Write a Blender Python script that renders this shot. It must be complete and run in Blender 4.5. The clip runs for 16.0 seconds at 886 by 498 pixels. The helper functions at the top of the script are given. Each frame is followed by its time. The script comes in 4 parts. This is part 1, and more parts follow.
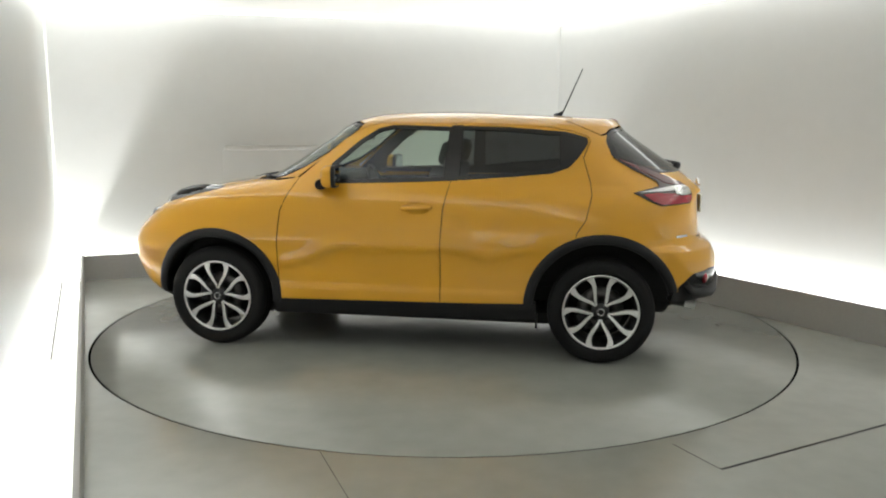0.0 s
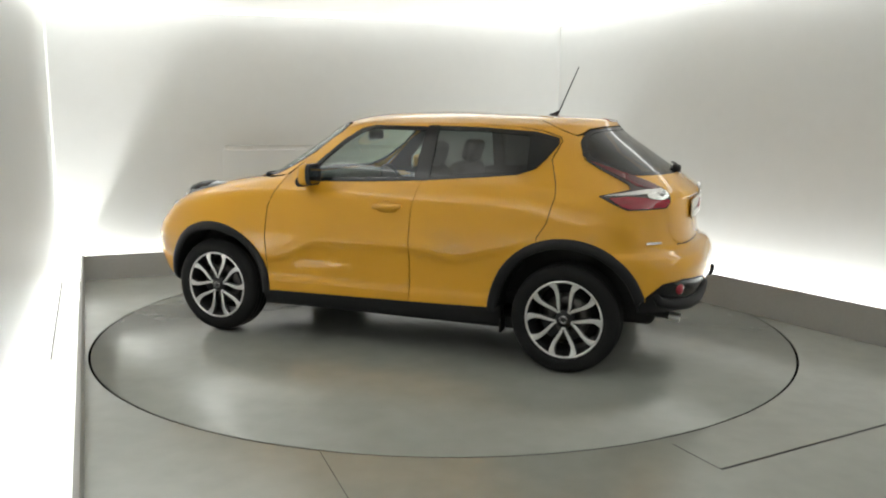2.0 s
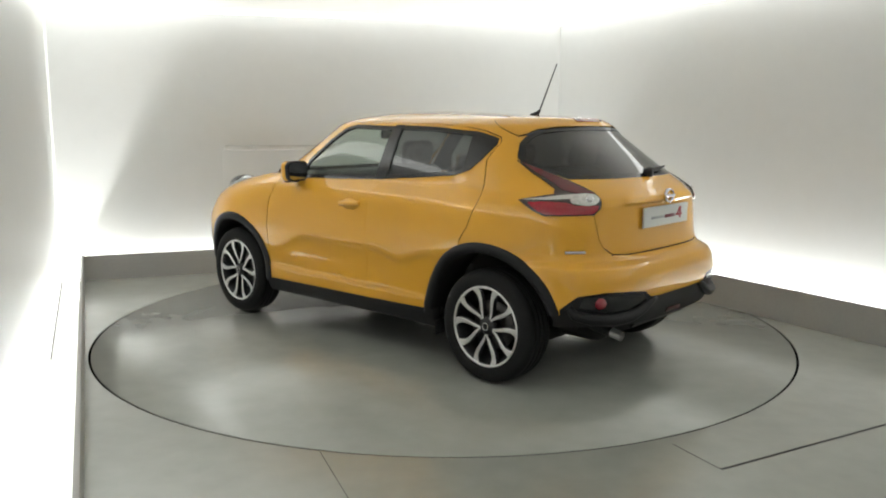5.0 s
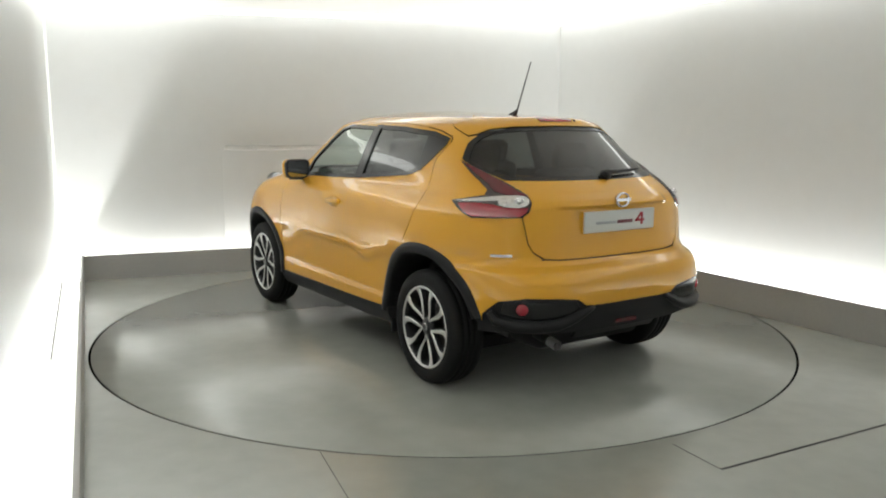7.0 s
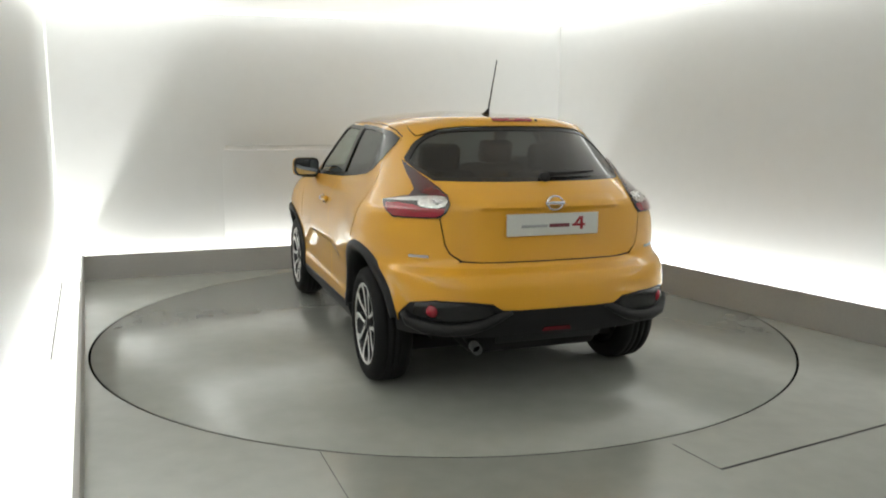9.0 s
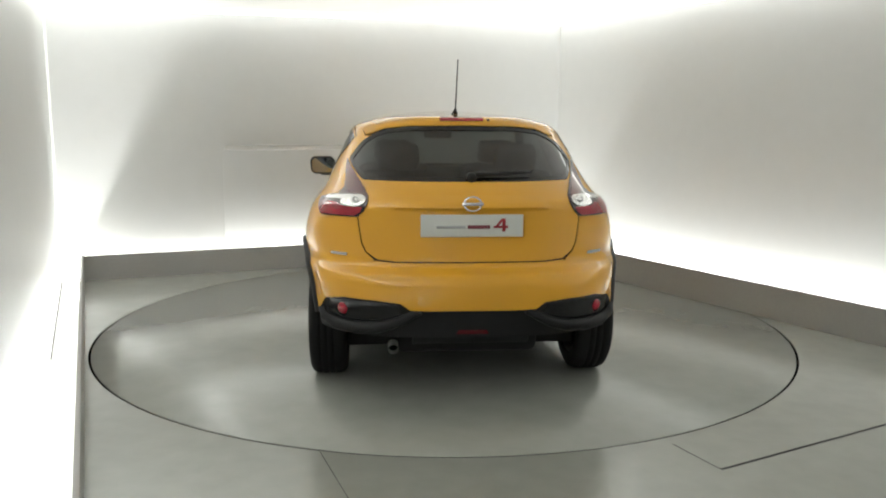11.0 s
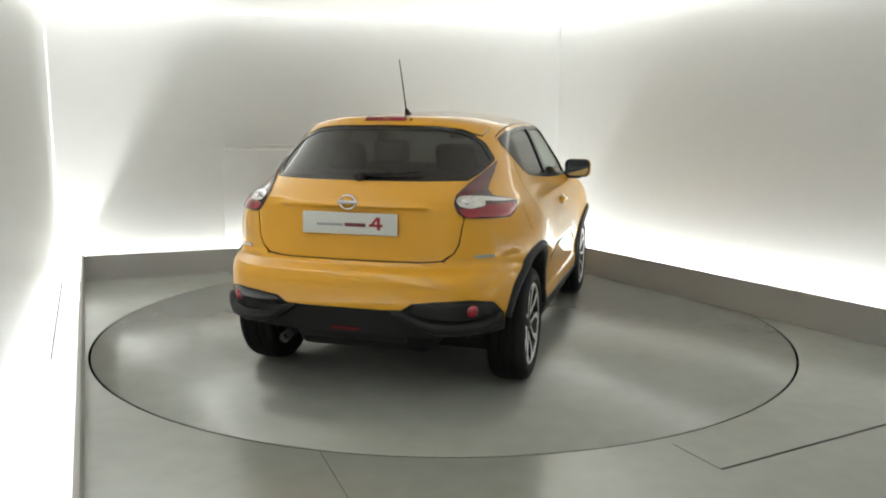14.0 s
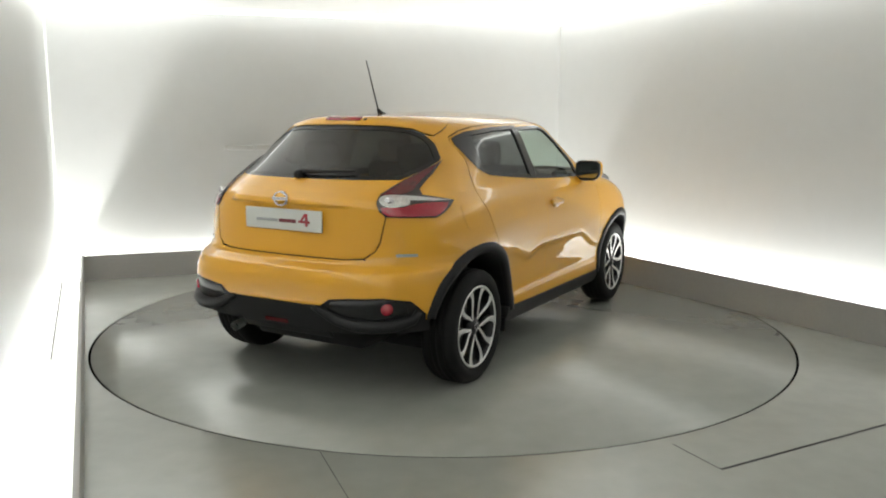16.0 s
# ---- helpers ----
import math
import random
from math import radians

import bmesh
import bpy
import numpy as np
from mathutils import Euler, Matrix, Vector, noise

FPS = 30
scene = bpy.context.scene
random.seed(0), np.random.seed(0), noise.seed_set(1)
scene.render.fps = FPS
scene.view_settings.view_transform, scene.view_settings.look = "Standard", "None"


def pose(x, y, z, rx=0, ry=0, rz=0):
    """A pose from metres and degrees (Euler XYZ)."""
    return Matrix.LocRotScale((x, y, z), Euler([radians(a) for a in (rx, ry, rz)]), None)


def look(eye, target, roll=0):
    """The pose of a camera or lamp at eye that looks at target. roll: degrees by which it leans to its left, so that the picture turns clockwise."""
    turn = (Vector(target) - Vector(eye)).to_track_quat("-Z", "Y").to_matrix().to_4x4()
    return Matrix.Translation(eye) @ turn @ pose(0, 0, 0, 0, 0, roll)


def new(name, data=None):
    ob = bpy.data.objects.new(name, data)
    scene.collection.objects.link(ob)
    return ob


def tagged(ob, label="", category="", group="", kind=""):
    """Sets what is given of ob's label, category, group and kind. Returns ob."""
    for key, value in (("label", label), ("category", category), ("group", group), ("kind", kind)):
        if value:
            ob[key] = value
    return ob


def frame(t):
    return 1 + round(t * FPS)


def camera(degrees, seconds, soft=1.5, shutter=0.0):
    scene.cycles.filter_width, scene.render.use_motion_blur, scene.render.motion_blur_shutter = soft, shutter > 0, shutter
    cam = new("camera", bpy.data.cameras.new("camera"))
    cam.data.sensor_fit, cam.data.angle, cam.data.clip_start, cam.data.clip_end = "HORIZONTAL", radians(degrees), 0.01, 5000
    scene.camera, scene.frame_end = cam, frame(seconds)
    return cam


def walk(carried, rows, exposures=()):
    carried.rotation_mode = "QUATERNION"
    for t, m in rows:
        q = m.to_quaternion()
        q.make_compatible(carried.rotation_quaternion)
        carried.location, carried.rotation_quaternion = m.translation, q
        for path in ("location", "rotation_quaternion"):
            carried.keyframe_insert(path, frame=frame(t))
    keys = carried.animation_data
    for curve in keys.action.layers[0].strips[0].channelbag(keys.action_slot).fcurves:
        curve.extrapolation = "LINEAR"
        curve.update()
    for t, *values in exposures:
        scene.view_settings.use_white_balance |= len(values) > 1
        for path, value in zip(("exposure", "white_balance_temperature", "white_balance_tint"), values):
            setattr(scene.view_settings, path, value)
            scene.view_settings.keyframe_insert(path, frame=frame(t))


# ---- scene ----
from mathutils.geometry import delaunay_2d_cdt

EYE = (0.0, -5.8768, 1.5065)
AIM = (-0.0082, 0.0467, 0.5511)
cam = camera(58.13, 16.0, soft=2.0)
walk(cam, [(0.0, look(EYE, AIM, 0.37)), (16.0, look(EYE, AIM, 0.37))], exposures=[(0.0, 0.0), (16.0, 0.0)])

# the car's heading in degrees, second by second; it turns about the middle of the turntable
HEADINGS = [170.78, 164.32, 157.74, 151.05, 144.26, 137.38, 130.42, 123.39, 116.30, 109.19, 102.07, 94.95, 87.88, 80.88, 73.97, 67.20, 60.59]
OFFSET = (0.134, 0.009)

# ---- light ----
world = bpy.data.worlds.new("world")
scene.world = world
world.use_nodes = True
world.node_tree.nodes["Background"].inputs[0].default_value = (0.9, 0.95, 1.0, 1)
world.node_tree.nodes["Background"].inputs[1].default_value = 0.02

COVE_GLOW = 2.0
COVE_WIDTH = 0.24
STRIP_WATTS = 11.0


def strip_lamp(name, a, b, z, watts, lean, width=0.06):
    """A long lamp in the channel behind the kerb, from a to b, shining up and by lean towards the wall."""
    data = bpy.data.lights.new(name, "AREA")
    data.shape, data.size_y, data.color = "RECTANGLE", width, (0.985, 1.0, 0.97)
    a, b = Vector((*a, z)), Vector((*b, z))
    data.size, data.energy = (b - a).length, watts * (b - a).length
    x = (b - a).normalized()
    n = Vector((-x.y, x.x, 0)) * lean + Vector((0, 0, 1))
    n.normalize()
    ob = new(name, data)
    m = Matrix((x, n.cross(-x) * -1, -n)).transposed()
    m.col[1] = (-n).cross(x)
    ob.matrix_world = Matrix.Translation((a + b) / 2) @ m.to_4x4()
    return ob


# ---- materials ----
def material(name):
    m = bpy.data.materials.new(name)
    m.use_nodes = True
    return m, m.node_tree, m.node_tree.nodes["Principled BSDF"]


def surface(name, colour, rough=0.5, metal=0.0, vary=0.12, scale=3.0, fine=60.0, bump=0.0, coat=0.0, coat_rough=0.05, rough_vary=0.1, spec=0.5):
    """A Principled material whose colour and gloss vary in broad blotches and fine grain."""
    m, t, b = material(name)
    n, l = t.nodes, t.links
    co = n.new("ShaderNodeTexCoord")
    broad, grain = n.new("ShaderNodeTexNoise"), n.new("ShaderNodeTexNoise")
    broad.inputs["Scale"].default_value, broad.inputs["Detail"].default_value = scale, 4
    grain.inputs["Scale"].default_value, grain.inputs["Detail"].default_value = fine, 3
    for k in (broad, grain):
        l.new(co.outputs["Object"], k.inputs["Vector"])
    add = n.new("ShaderNodeMath")
    add.operation = "ADD"
    l.new(broad.outputs["Fac"], add.inputs[0])
    l.new(grain.outputs["Fac"], add.inputs[1])
    span = n.new("ShaderNodeMapRange")
    span.inputs["From Min"].default_value, span.inputs["From Max"].default_value = 0.6, 1.4
    span.inputs["To Min"].default_value, span.inputs["To Max"].default_value = 1 - vary, 1 + vary
    l.new(add.outputs[0], span.inputs["Value"])
    mul = n.new("ShaderNodeVectorMath")
    mul.operation = "SCALE"
    mul.inputs[0].default_value = colour
    l.new(span.outputs[0], mul.inputs["Scale"])
    l.new(mul.outputs[0], b.inputs["Base Color"])
    rr = n.new("ShaderNodeMapRange")
    rr.inputs["From Min"].default_value, rr.inputs["From Max"].default_value = 0.1, 0.9
    rr.inputs["To Min"].default_value, rr.inputs["To Max"].default_value = max(rough - rough_vary * rough, 0.01), min(rough + rough_vary * rough, 1)
    l.new(broad.outputs["Fac"], rr.inputs["Value"])
    l.new(rr.outputs[0], b.inputs["Roughness"])
    b.inputs["Metallic"].default_value = metal
    b.inputs["Specular IOR Level"].default_value = spec
    b.inputs["Coat Weight"].default_value, b.inputs["Coat Roughness"].default_value = coat, coat_rough
    if bump:
        bp = n.new("ShaderNodeBump")
        bp.inputs["Strength"].default_value, bp.inputs["Distance"].default_value = bump, 0.002
        l.new(grain.outputs["Fac"], bp.inputs["Height"])
        l.new(bp.outputs[0], b.inputs["Normal"])
    return m


def glowing(name, colour, strength):
    m, t, b = material(name)
    b.inputs["Base Color"].default_value = (*colour, 1)
    b.inputs["Emission Color"].default_value = (*colour, 1)
    b.inputs["Emission Strength"].default_value = strength
    return m


def glazing(name, tint, gloss=0.02):
    """Thin tinted glass: what is behind shows through, and the room mirrors in it by Fresnel."""
    m, t, b = material(name)
    n, l = t.nodes, t.links
    n.remove(b)
    clear, shine, mix = n.new("ShaderNodeBsdfTransparent"), n.new("ShaderNodeBsdfGlossy"), n.new("ShaderNodeMixShader")
    slant, steep, gain = n.new("ShaderNodeLayerWeight"), n.new("ShaderNodeMath"), n.new("ShaderNodeMath")
    clear.inputs[0].default_value = (*tint, 1)
    shine.inputs["Roughness"].default_value = gloss
    slant.inputs["Blend"].default_value = 0.5
    steep.operation, gain.operation = "POWER", "MULTIPLY_ADD"
    steep.inputs[1].default_value = 4.0
    gain.inputs[1].default_value, gain.inputs[2].default_value = 0.85, 0.07
    l.new(slant.outputs["Facing"], steep.inputs[0])
    l.new(steep.outputs[0], gain.inputs[0])
    l.new(gain.outputs[0], mix.inputs[0])
    l.new(clear.outputs[0], mix.inputs[1])
    l.new(shine.outputs[0], mix.inputs[2])
    l.new(mix.outputs[0], n["Material Output"].inputs["Surface"])
    return m


M_WALL = surface("wall_paint", (0.50, 0.505, 0.495), 0.36, vary=0.02, scale=0.7, fine=9)
M_FLOOR = surface("grey_floor_paint", (0.292, 0.299, 0.270), 0.245, vary=0.08, scale=1.1, fine=7, rough_vary=0.07, spec=0.9, coat=0.25, coat_rough=0.22)
M_DISC = surface("grey_turntable_paint", (0.282, 0.289, 0.261), 0.245, vary=0.08, scale=1.0, fine=6, rough_vary=0.07, spec=0.9, coat=0.25, coat_rough=0.22)
M_KERB = surface("grey_kerb_paint", (0.37, 0.365, 0.35), 0.5, vary=0.05, scale=2, fine=40)
M_PANEL = surface("ceiling_paint", (0.78, 0.78, 0.76), 0.8, vary=0.03)
M_CHANNEL = surface("white_channel_paint", (0.8, 0.8, 0.78), 0.5, vary=0.03)
M_JOINT = surface("dark_joint", (0.03, 0.03, 0.028), 0.8)
M_SEAM = surface("black_seam", (0.002, 0.002, 0.002), 0.95, spec=0.0)
M_PIT = surface("dark_pit", (0.02, 0.02, 0.02), 0.9)
M_CEIL = glowing("cove_light", (0.985, 1.0, 0.975), COVE_GLOW)
M_PAINT = surface("yellow_car_paint", (0.73, 0.362, 0.021), 0.5, vary=0.02, scale=2, fine=300, coat=1.0, coat_rough=0.02, rough_vary=0.05, spec=0.25)
M_BLACK = surface("black_grained_plastic", (0.012, 0.012, 0.013), 0.5, vary=0.15, scale=6, fine=200, bump=0.1, spec=0.3)
M_GLOSSBLACK = surface("gloss_black_trim", (0.010, 0.010, 0.011), 0.18, vary=0.1)
M_DARK = surface("dark_underbody", (0.012, 0.012, 0.012), 0.85)
M_RUBBER = surface("tyre_rubber", (0.010, 0.010, 0.010), 0.72, vary=0.2, scale=8, fine=120, bump=0.2, spec=0.25)
M_ALLOY = surface("machined_alloy", (0.74, 0.74, 0.73), 0.32, metal=0.85, vary=0.05)
M_DARKALLOY = surface("dark_alloy", (0.03, 0.03, 0.032), 0.4, metal=0.4)
M_DISCBRAKE = surface("brake_steel", (0.13, 0.125, 0.12), 0.4, metal=0.9)
M_CHROME = surface("chrome", (0.75, 0.75, 0.76), 0.12, metal=1.0, vary=0.02)
M_GLASS = glazing("clear_car_glass", (0.66, 0.74, 0.69))
M_PRIVACY = glazing("privacy_glass", (0.14, 0.15, 0.15))
M_REARGLASS = glazing("dark_rear_glass", (0.075, 0.08, 0.08))
M_RED = surface("red_lamp_plastic", (0.34, 0.010, 0.026), 0.12, vary=0.15, scale=12, fine=150, coat=1.0)
M_DARKRED = surface("dark_red_lamp_plastic", (0.12, 0.006, 0.012), 0.12, vary=0.15, scale=12, fine=150, coat=1.0)
M_LAMPDARK = surface("lamp_housing", (0.03, 0.004, 0.006), 0.15, coat=1.0)
M_STRIPE = surface("silver_lamp_stripe", (0.72, 0.72, 0.72), 0.18, metal=0.8, coat=1.0)
M_SILVERLAMP = surface("silver_lamp_reflector", (0.72, 0.72, 0.70), 0.14, metal=0.85, vary=0.4, scale=40, fine=130, bump=0.9, coat=1.0)
M_CLEARLAMP = surface("headlamp_lens", (0.35, 0.36, 0.38), 0.1, metal=0.5, vary=0.3, scale=20, coat=1.0)
M_PLATE = surface("white_plate", (0.60, 0.61, 0.57), 0.35, vary=0.03)
M_BARGREY = surface("grey_print", (0.35, 0.36, 0.36), 0.5)
M_BARRED = surface("red_print", (0.35, 0.02, 0.03), 0.5)
M_BARWINE = surface("wine_red_print", (0.16, 0.03, 0.04), 0.5)
M_SEAT = surface("dark_seat_cloth", (0.028, 0.028, 0.030), 0.9, vary=0.2, scale=10, fine=250)
M_TRIM = surface("dark_interior_plastic", (0.022, 0.022, 0.023), 0.7)
M_LINER = surface("grey_headliner_cloth", (0.16, 0.16, 0.155), 0.9)
M_SOUTH = surface("grey_bounce_wall", (0.48, 0.48, 0.465), 0.9, vary=0.15)
M_LIP_SHADE = surface("grey_lip_shade", (0.40, 0.39, 0.37), 0.6)
M_MIRROR = surface("mirror_glass", (0.36, 0.38, 0.39), 0.03, metal=1.0, vary=0.01)
M_BADGEBLUE = surface("blue_badge", (0.30, 0.38, 0.38), 0.3)


# ---- helpers of this scene ----
def mesh_of(name, verts, faces, mat, smooth=False):
    me = bpy.data.meshes.new(name)
    me.from_pydata([tuple(v) for v in verts], [], faces)
    me.materials.append(mat)
    if smooth:
        me.shade_smooth()
    return me


def thing(name, label, category, group="", kind=""):
    return tagged(new(name), label, category, group, kind)


def part(name, data, mat, parent, label=""):
    """Links a bmesh or a mesh as one mesh object under a thing or a part."""
    if isinstance(data, bmesh.types.BMesh):
        me = bpy.data.meshes.new(name)
        data.to_mesh(me)
        data.free()
        me.materials.append(mat)
    else:
        me = data
    ob = new(name, me)
    ob.parent = parent
    if label:
        ob["label"] = label
    return ob


def prism(poly, z0, z1):
    """A bmesh: the flat outline poly pulled up from z0 to z1."""
    bm = bmesh.new()
    lo = [bm.verts.new((*p, z0)) for p in poly]
    hi = [bm.verts.new((*p, z1)) for p in poly]
    n = len(poly)
    bm.faces.new(hi)
    bm.faces.new(lo[::-1])
    for i in range(n):
        bm.faces.new((lo[i], lo[(i + 1) % n], hi[(i + 1) % n], hi[i]))
    bmesh.ops.recalc_face_normals(bm, faces=bm.faces)
    return bm


def block(size, at=(0, 0, 0), bevel=0.0, segments=3, turn=None):
    """A bmesh: a block with rounded edges."""
    bm = bmesh.new()
    bmesh.ops.create_cube(bm, size=1.0)
    bmesh.ops.scale(bm, vec=size, verts=bm.verts)
    if bevel:
        bmesh.ops.bevel(bm, geom=bm.edges[:], offset=bevel, segments=segments, affect="EDGES", profile=0.5)
    for f in bm.faces:
        f.smooth = bevel > 0
    m = Matrix.Translation(at) @ (turn.to_4x4() if turn else Matrix())
    bmesh.ops.transform(bm, matrix=m, verts=bm.verts)
    return bm


def lathe(profile, axis="y", steps=48, closed=False, cap=True):
    """A bmesh: rows of (radius, height) turned about an axis."""
    bm = bmesh.new()
    rings = []
    for r, h in profile:
        ring = []
        for i in range(steps):
            a = 2 * math.pi * i / steps
            c, s = r * math.cos(a), r * math.sin(a)
            ring.append(bm.verts.new({"y": (c, h, s), "z": (c, s, h), "x": (h, c, s)}[axis]))
        rings.append(ring)
    pairs = list(zip(rings, rings[1:])) + ([(rings[-1], rings[0])] if closed else [])
    for a, b in pairs:
        for i in range(steps):
            bm.faces.new((a[i], a[(i + 1) % steps], b[(i + 1) % steps], b[i])).smooth = True
    if cap and not closed:
        for ring, r in ((rings[0], profile[0][0]), (rings[-1], profile[-1][0])):
            if r > 1e-4:
                bm.faces.new(ring)
    bmesh.ops.remove_doubles(bm, verts=bm.verts, dist=1e-5)
    bmesh.ops.recalc_face_normals(bm, faces=bm.faces)
    return bm


def tube(points, radius, sides=10, cap=True):
    """A bmesh: a round bar along points; radius is a number or one for each point."""
    bm = bmesh.new()
    pts = [Vector(p) for p in points]
    rad = radius if isinstance(radius, (list, tuple)) else [radius] * len(pts)
    rings = []
    for i, p in enumerate(pts):
        d = (pts[min(i + 1, len(pts) - 1)] - pts[max(i - 1, 0)]).normalized()
        a = d.orthogonal().normalized() if i == 0 else (a - d * a.dot(d)).normalized()
        b = d.cross(a)
        rings.append([bm.verts.new(p + (a * math.cos(2 * math.pi * k / sides) + b * math.sin(2 * math.pi * k / sides)) * rad[i]) for k in range(sides)])
    for r0, r1 in zip(rings, rings[1:]):
        for k in range(sides):
            bm.faces.new((r0[k], r0[(k + 1) % sides], r1[(k + 1) % sides], r1[k])).smooth = True
    if cap:
        bm.faces.new(rings[0][::-1])
        bm.faces.new(rings[-1])
    bmesh.ops.recalc_face_normals(bm, faces=bm.faces)
    return bm


# ---- the studio ----
TABLE_R = 2.452
WALL_H = 2.56
KERB_IN = [(0.085, -6.30), (-3.371, 1.455), (0.762, 3.101), (5.086, -4.040)]
KERB_OUT = [(0.063, -6.31), (-3.398, 1.466), (0.770, 3.126), (5.106, -4.030)]
WALLS = [(-3.668, 1.605), (1.328, 3.595), (6.140, -4.340), (0.123, -6.900)]


def ring_floor(outer, radius, z, depth, steps=160):
    """A bmesh: a floor with a round hole, and the hole's rim."""
    bm = bmesh.new()
    rim = [(radius * math.cos(2 * math.pi * k / steps), radius * math.sin(2 * math.pi * k / steps)) for k in range(steps)]
    m = len(outer)
    links = [(k, (k + 1) % m) for k in range(m)] + [(m + k, m + (k + 1) % steps) for k in range(steps)]
    flat, _, tris, _, _, _ = delaunay_2d_cdt([Vector(p) for p in list(outer) + rim], links, [], 1, 1e-6)
    vs = [bm.verts.new((p.x, p.y, z)) for p in flat]
    for f in tris:
        c = sum((flat[k] for k in f), Vector((0, 0))) / len(f)
        if c.length > radius * 0.9998:
            bm.faces.new([vs[k] for k in f])
    vi = vs[m:m + steps]
    low = [bm.verts.new((v.co.x, v.co.y, z - depth)) for v in vi]
    for k in range(steps):
        j = (k + 1) % steps
        bm.faces.new((vi[k], vi[j], low[j], low[k]))
    return bm


def band(a, b, thick, z0, z1):
    """A bmesh: an upright board from a to b, thick to the right of that way."""
    a, b = Vector(a), Vector(b)
    d = (b - a).normalized()
    n = Vector((d.y, -d.x)) * thick
    return prism([a, b, b + n, a + n], z0, z1)


def tilted(bm):
    """The ceiling falls a little towards the west."""
    a, d = Vector(WALLS[0]), (Vector(WALLS[1]) - Vector(WALLS[0])).normalized()
    for v in bm.verts:
        v.co.z += -0.068 + 0.0195 * (Vector(v.co.xy) - a).dot(d)
    return bm


def studio():
    fl = part("floor", ring_floor(KERB_IN, TABLE_R + 0.0145, 0.0, 0.05), M_FLOOR, None)
    tagged(fl, "grey painted studio floor with a round cut-out", "floor", kind="structure")
    pit = part("turntable_pit", prism([(2.474 * math.cos(k * math.pi / 24), 2.474 * math.sin(k * math.pi / 24)) for k in range(48)], -0.09, -0.05), M_PIT, None)
    tagged(pit, "dark pit under the turntable", "floor", kind="structure")
    # channel floor between kerb and wall
    ch = part("channel_floor", prism(WALLS, -0.14, -0.10), M_CHANNEL, None)
    tagged(ch, "white channel floor behind the kerb", "floor", kind="structure")
    names = ("wall_west", "wall_north", "wall_east", "wall_south")
    for i, name in enumerate(names):
        a, b = WALLS[i - 1], WALLS[i]
        # the south wall is unseen, added behind the camera; its grey sets bounced light
        w = part(name, band(b, a, 0.12, -0.10, WALL_H + 0.16), M_SOUTH if name == "wall_south" else M_WALL, None)
        tagged(w, "plain grey unseen wall behind the camera, added to bounce light" if name == "wall_south" else "white smooth studio wall washed by hidden light", "wall", kind="structure")
    # kerb boards
    for i, name in enumerate(("kerb_west", "kerb_north", "kerb_east")):
        a, b = KERB_IN[i], KERB_IN[i + 1]
        a2, b2 = KERB_OUT[i], KERB_OUT[i + 1]
        bm = prism([a, b, b2, a2], -0.10, (0.245, 0.232, 0.258)[i])
        top = [e for e in bm.edges if all(v.co.z > 0.1 for v in e.verts)]
        bmesh.ops.bevel(bm, geom=top, offset=0.004, segments=2, affect="EDGES")
        k = part(name, bm, M_KERB, None)
        tagged(k, "low grey kerb board hiding the light strips", "kerb", kind="structure")
    sk = part("seam_west", band((-2.480, -1.022), (-3.588, 1.463), 0.0035, -0.0035, 0.010), M_SEAM, None)
    tagged(sk, "thin dark seam at the foot of the wall", "trim", kind="structure")
    ce = part("ceiling", tilted(prism([(x * 1.01, y * 1.01) for x, y in WALLS], WALL_H + 0.02, WALL_H + 0.08)), M_PANEL, None)
    tagged(ce, "plain white studio ceiling", "ceiling", kind="structure")
    # long light coves where the ceiling meets the three bright walls
    for i in (0, 1, 3):
        a, b = Vector(WALLS[i]), Vector(WALLS[(i + 1) % 4])
        d = (b - a).normalized()
        n = Vector((d.y, -d.x))
        inset_a, inset_b = (COVE_WIDTH if i != 3 else 0.3), (COVE_WIDTH if i != 1 else 0.3)
        cove = thing("cove_light", "long white light cove along the ceiling's edge", "cove light", "light coves under the ceiling")
        part("diffuser", tilted(prism([a + d * 0.003 + n * 0.003, b - d * 0.003 + n * 0.003, b - d * inset_b + n * COVE_WIDTH, a + d * inset_a + n * COVE_WIDTH], WALL_H, WALL_H + 0.016)), M_CEIL, cove, "white glowing diffuser")
    # hatch in the north wall: a flush panel; its top lip's grey paints shadow
    d = (Vector(WALLS[1]) - Vector(WALLS[0])).normalized()
    n = Vector((d.y, -d.x))
    hatch = thing("wall_hatch", "flush white hatch with a shadow line painted grey along its top", "hatch", kind="structure")
    p0 = Vector((-2.235, 2.176))
    hatch.matrix_world = Matrix.Translation((p0.x, p0.y, 0)) @ Matrix.Rotation(math.atan2(d.y, d.x), 4, "Z")
    part("panel", block((1.9, 0.008, 1.02), (0.95, 0.0015, 0.70), 0.002), M_WALL, hatch)
    part("lip", block((1.90, 0.016, 0.045), (0.98, -0.004, 1.222), 0.004), M_LIP_SHADE, hatch)
    # whiter strip in the west corner: paint in place of a bright light gap
    ct = part("corner_glow", prism([(-3.668, 1.605), (-3.648, 1.613), (-3.650, 1.582), (-3.659, 1.583)], 0.0, WALL_H + 0.1), M_CHANNEL, None)
    tagged(ct, "slim white strip painted for the light gap in the wall corner", "trim", kind="structure")
    # floor joints
    for a, b, wide in (((-0.562, -2.412), (-0.10, -3.55), 0.0028), ((1.223, -2.563), (3.35, -1.43), 0.013), ((1.090, -2.295), (1.223, -2.563), 0.0025)):
        j = part("floor_joint", band(a, b, wide, -0.02, 0.0012), M_JOINT, None)
        tagged(j, "thin dark joint in the painted floor", "floor joint", kind="structure")
    # turntable
    tt = thing("turntable", "flush round grey turntable set in the floor", "turntable")
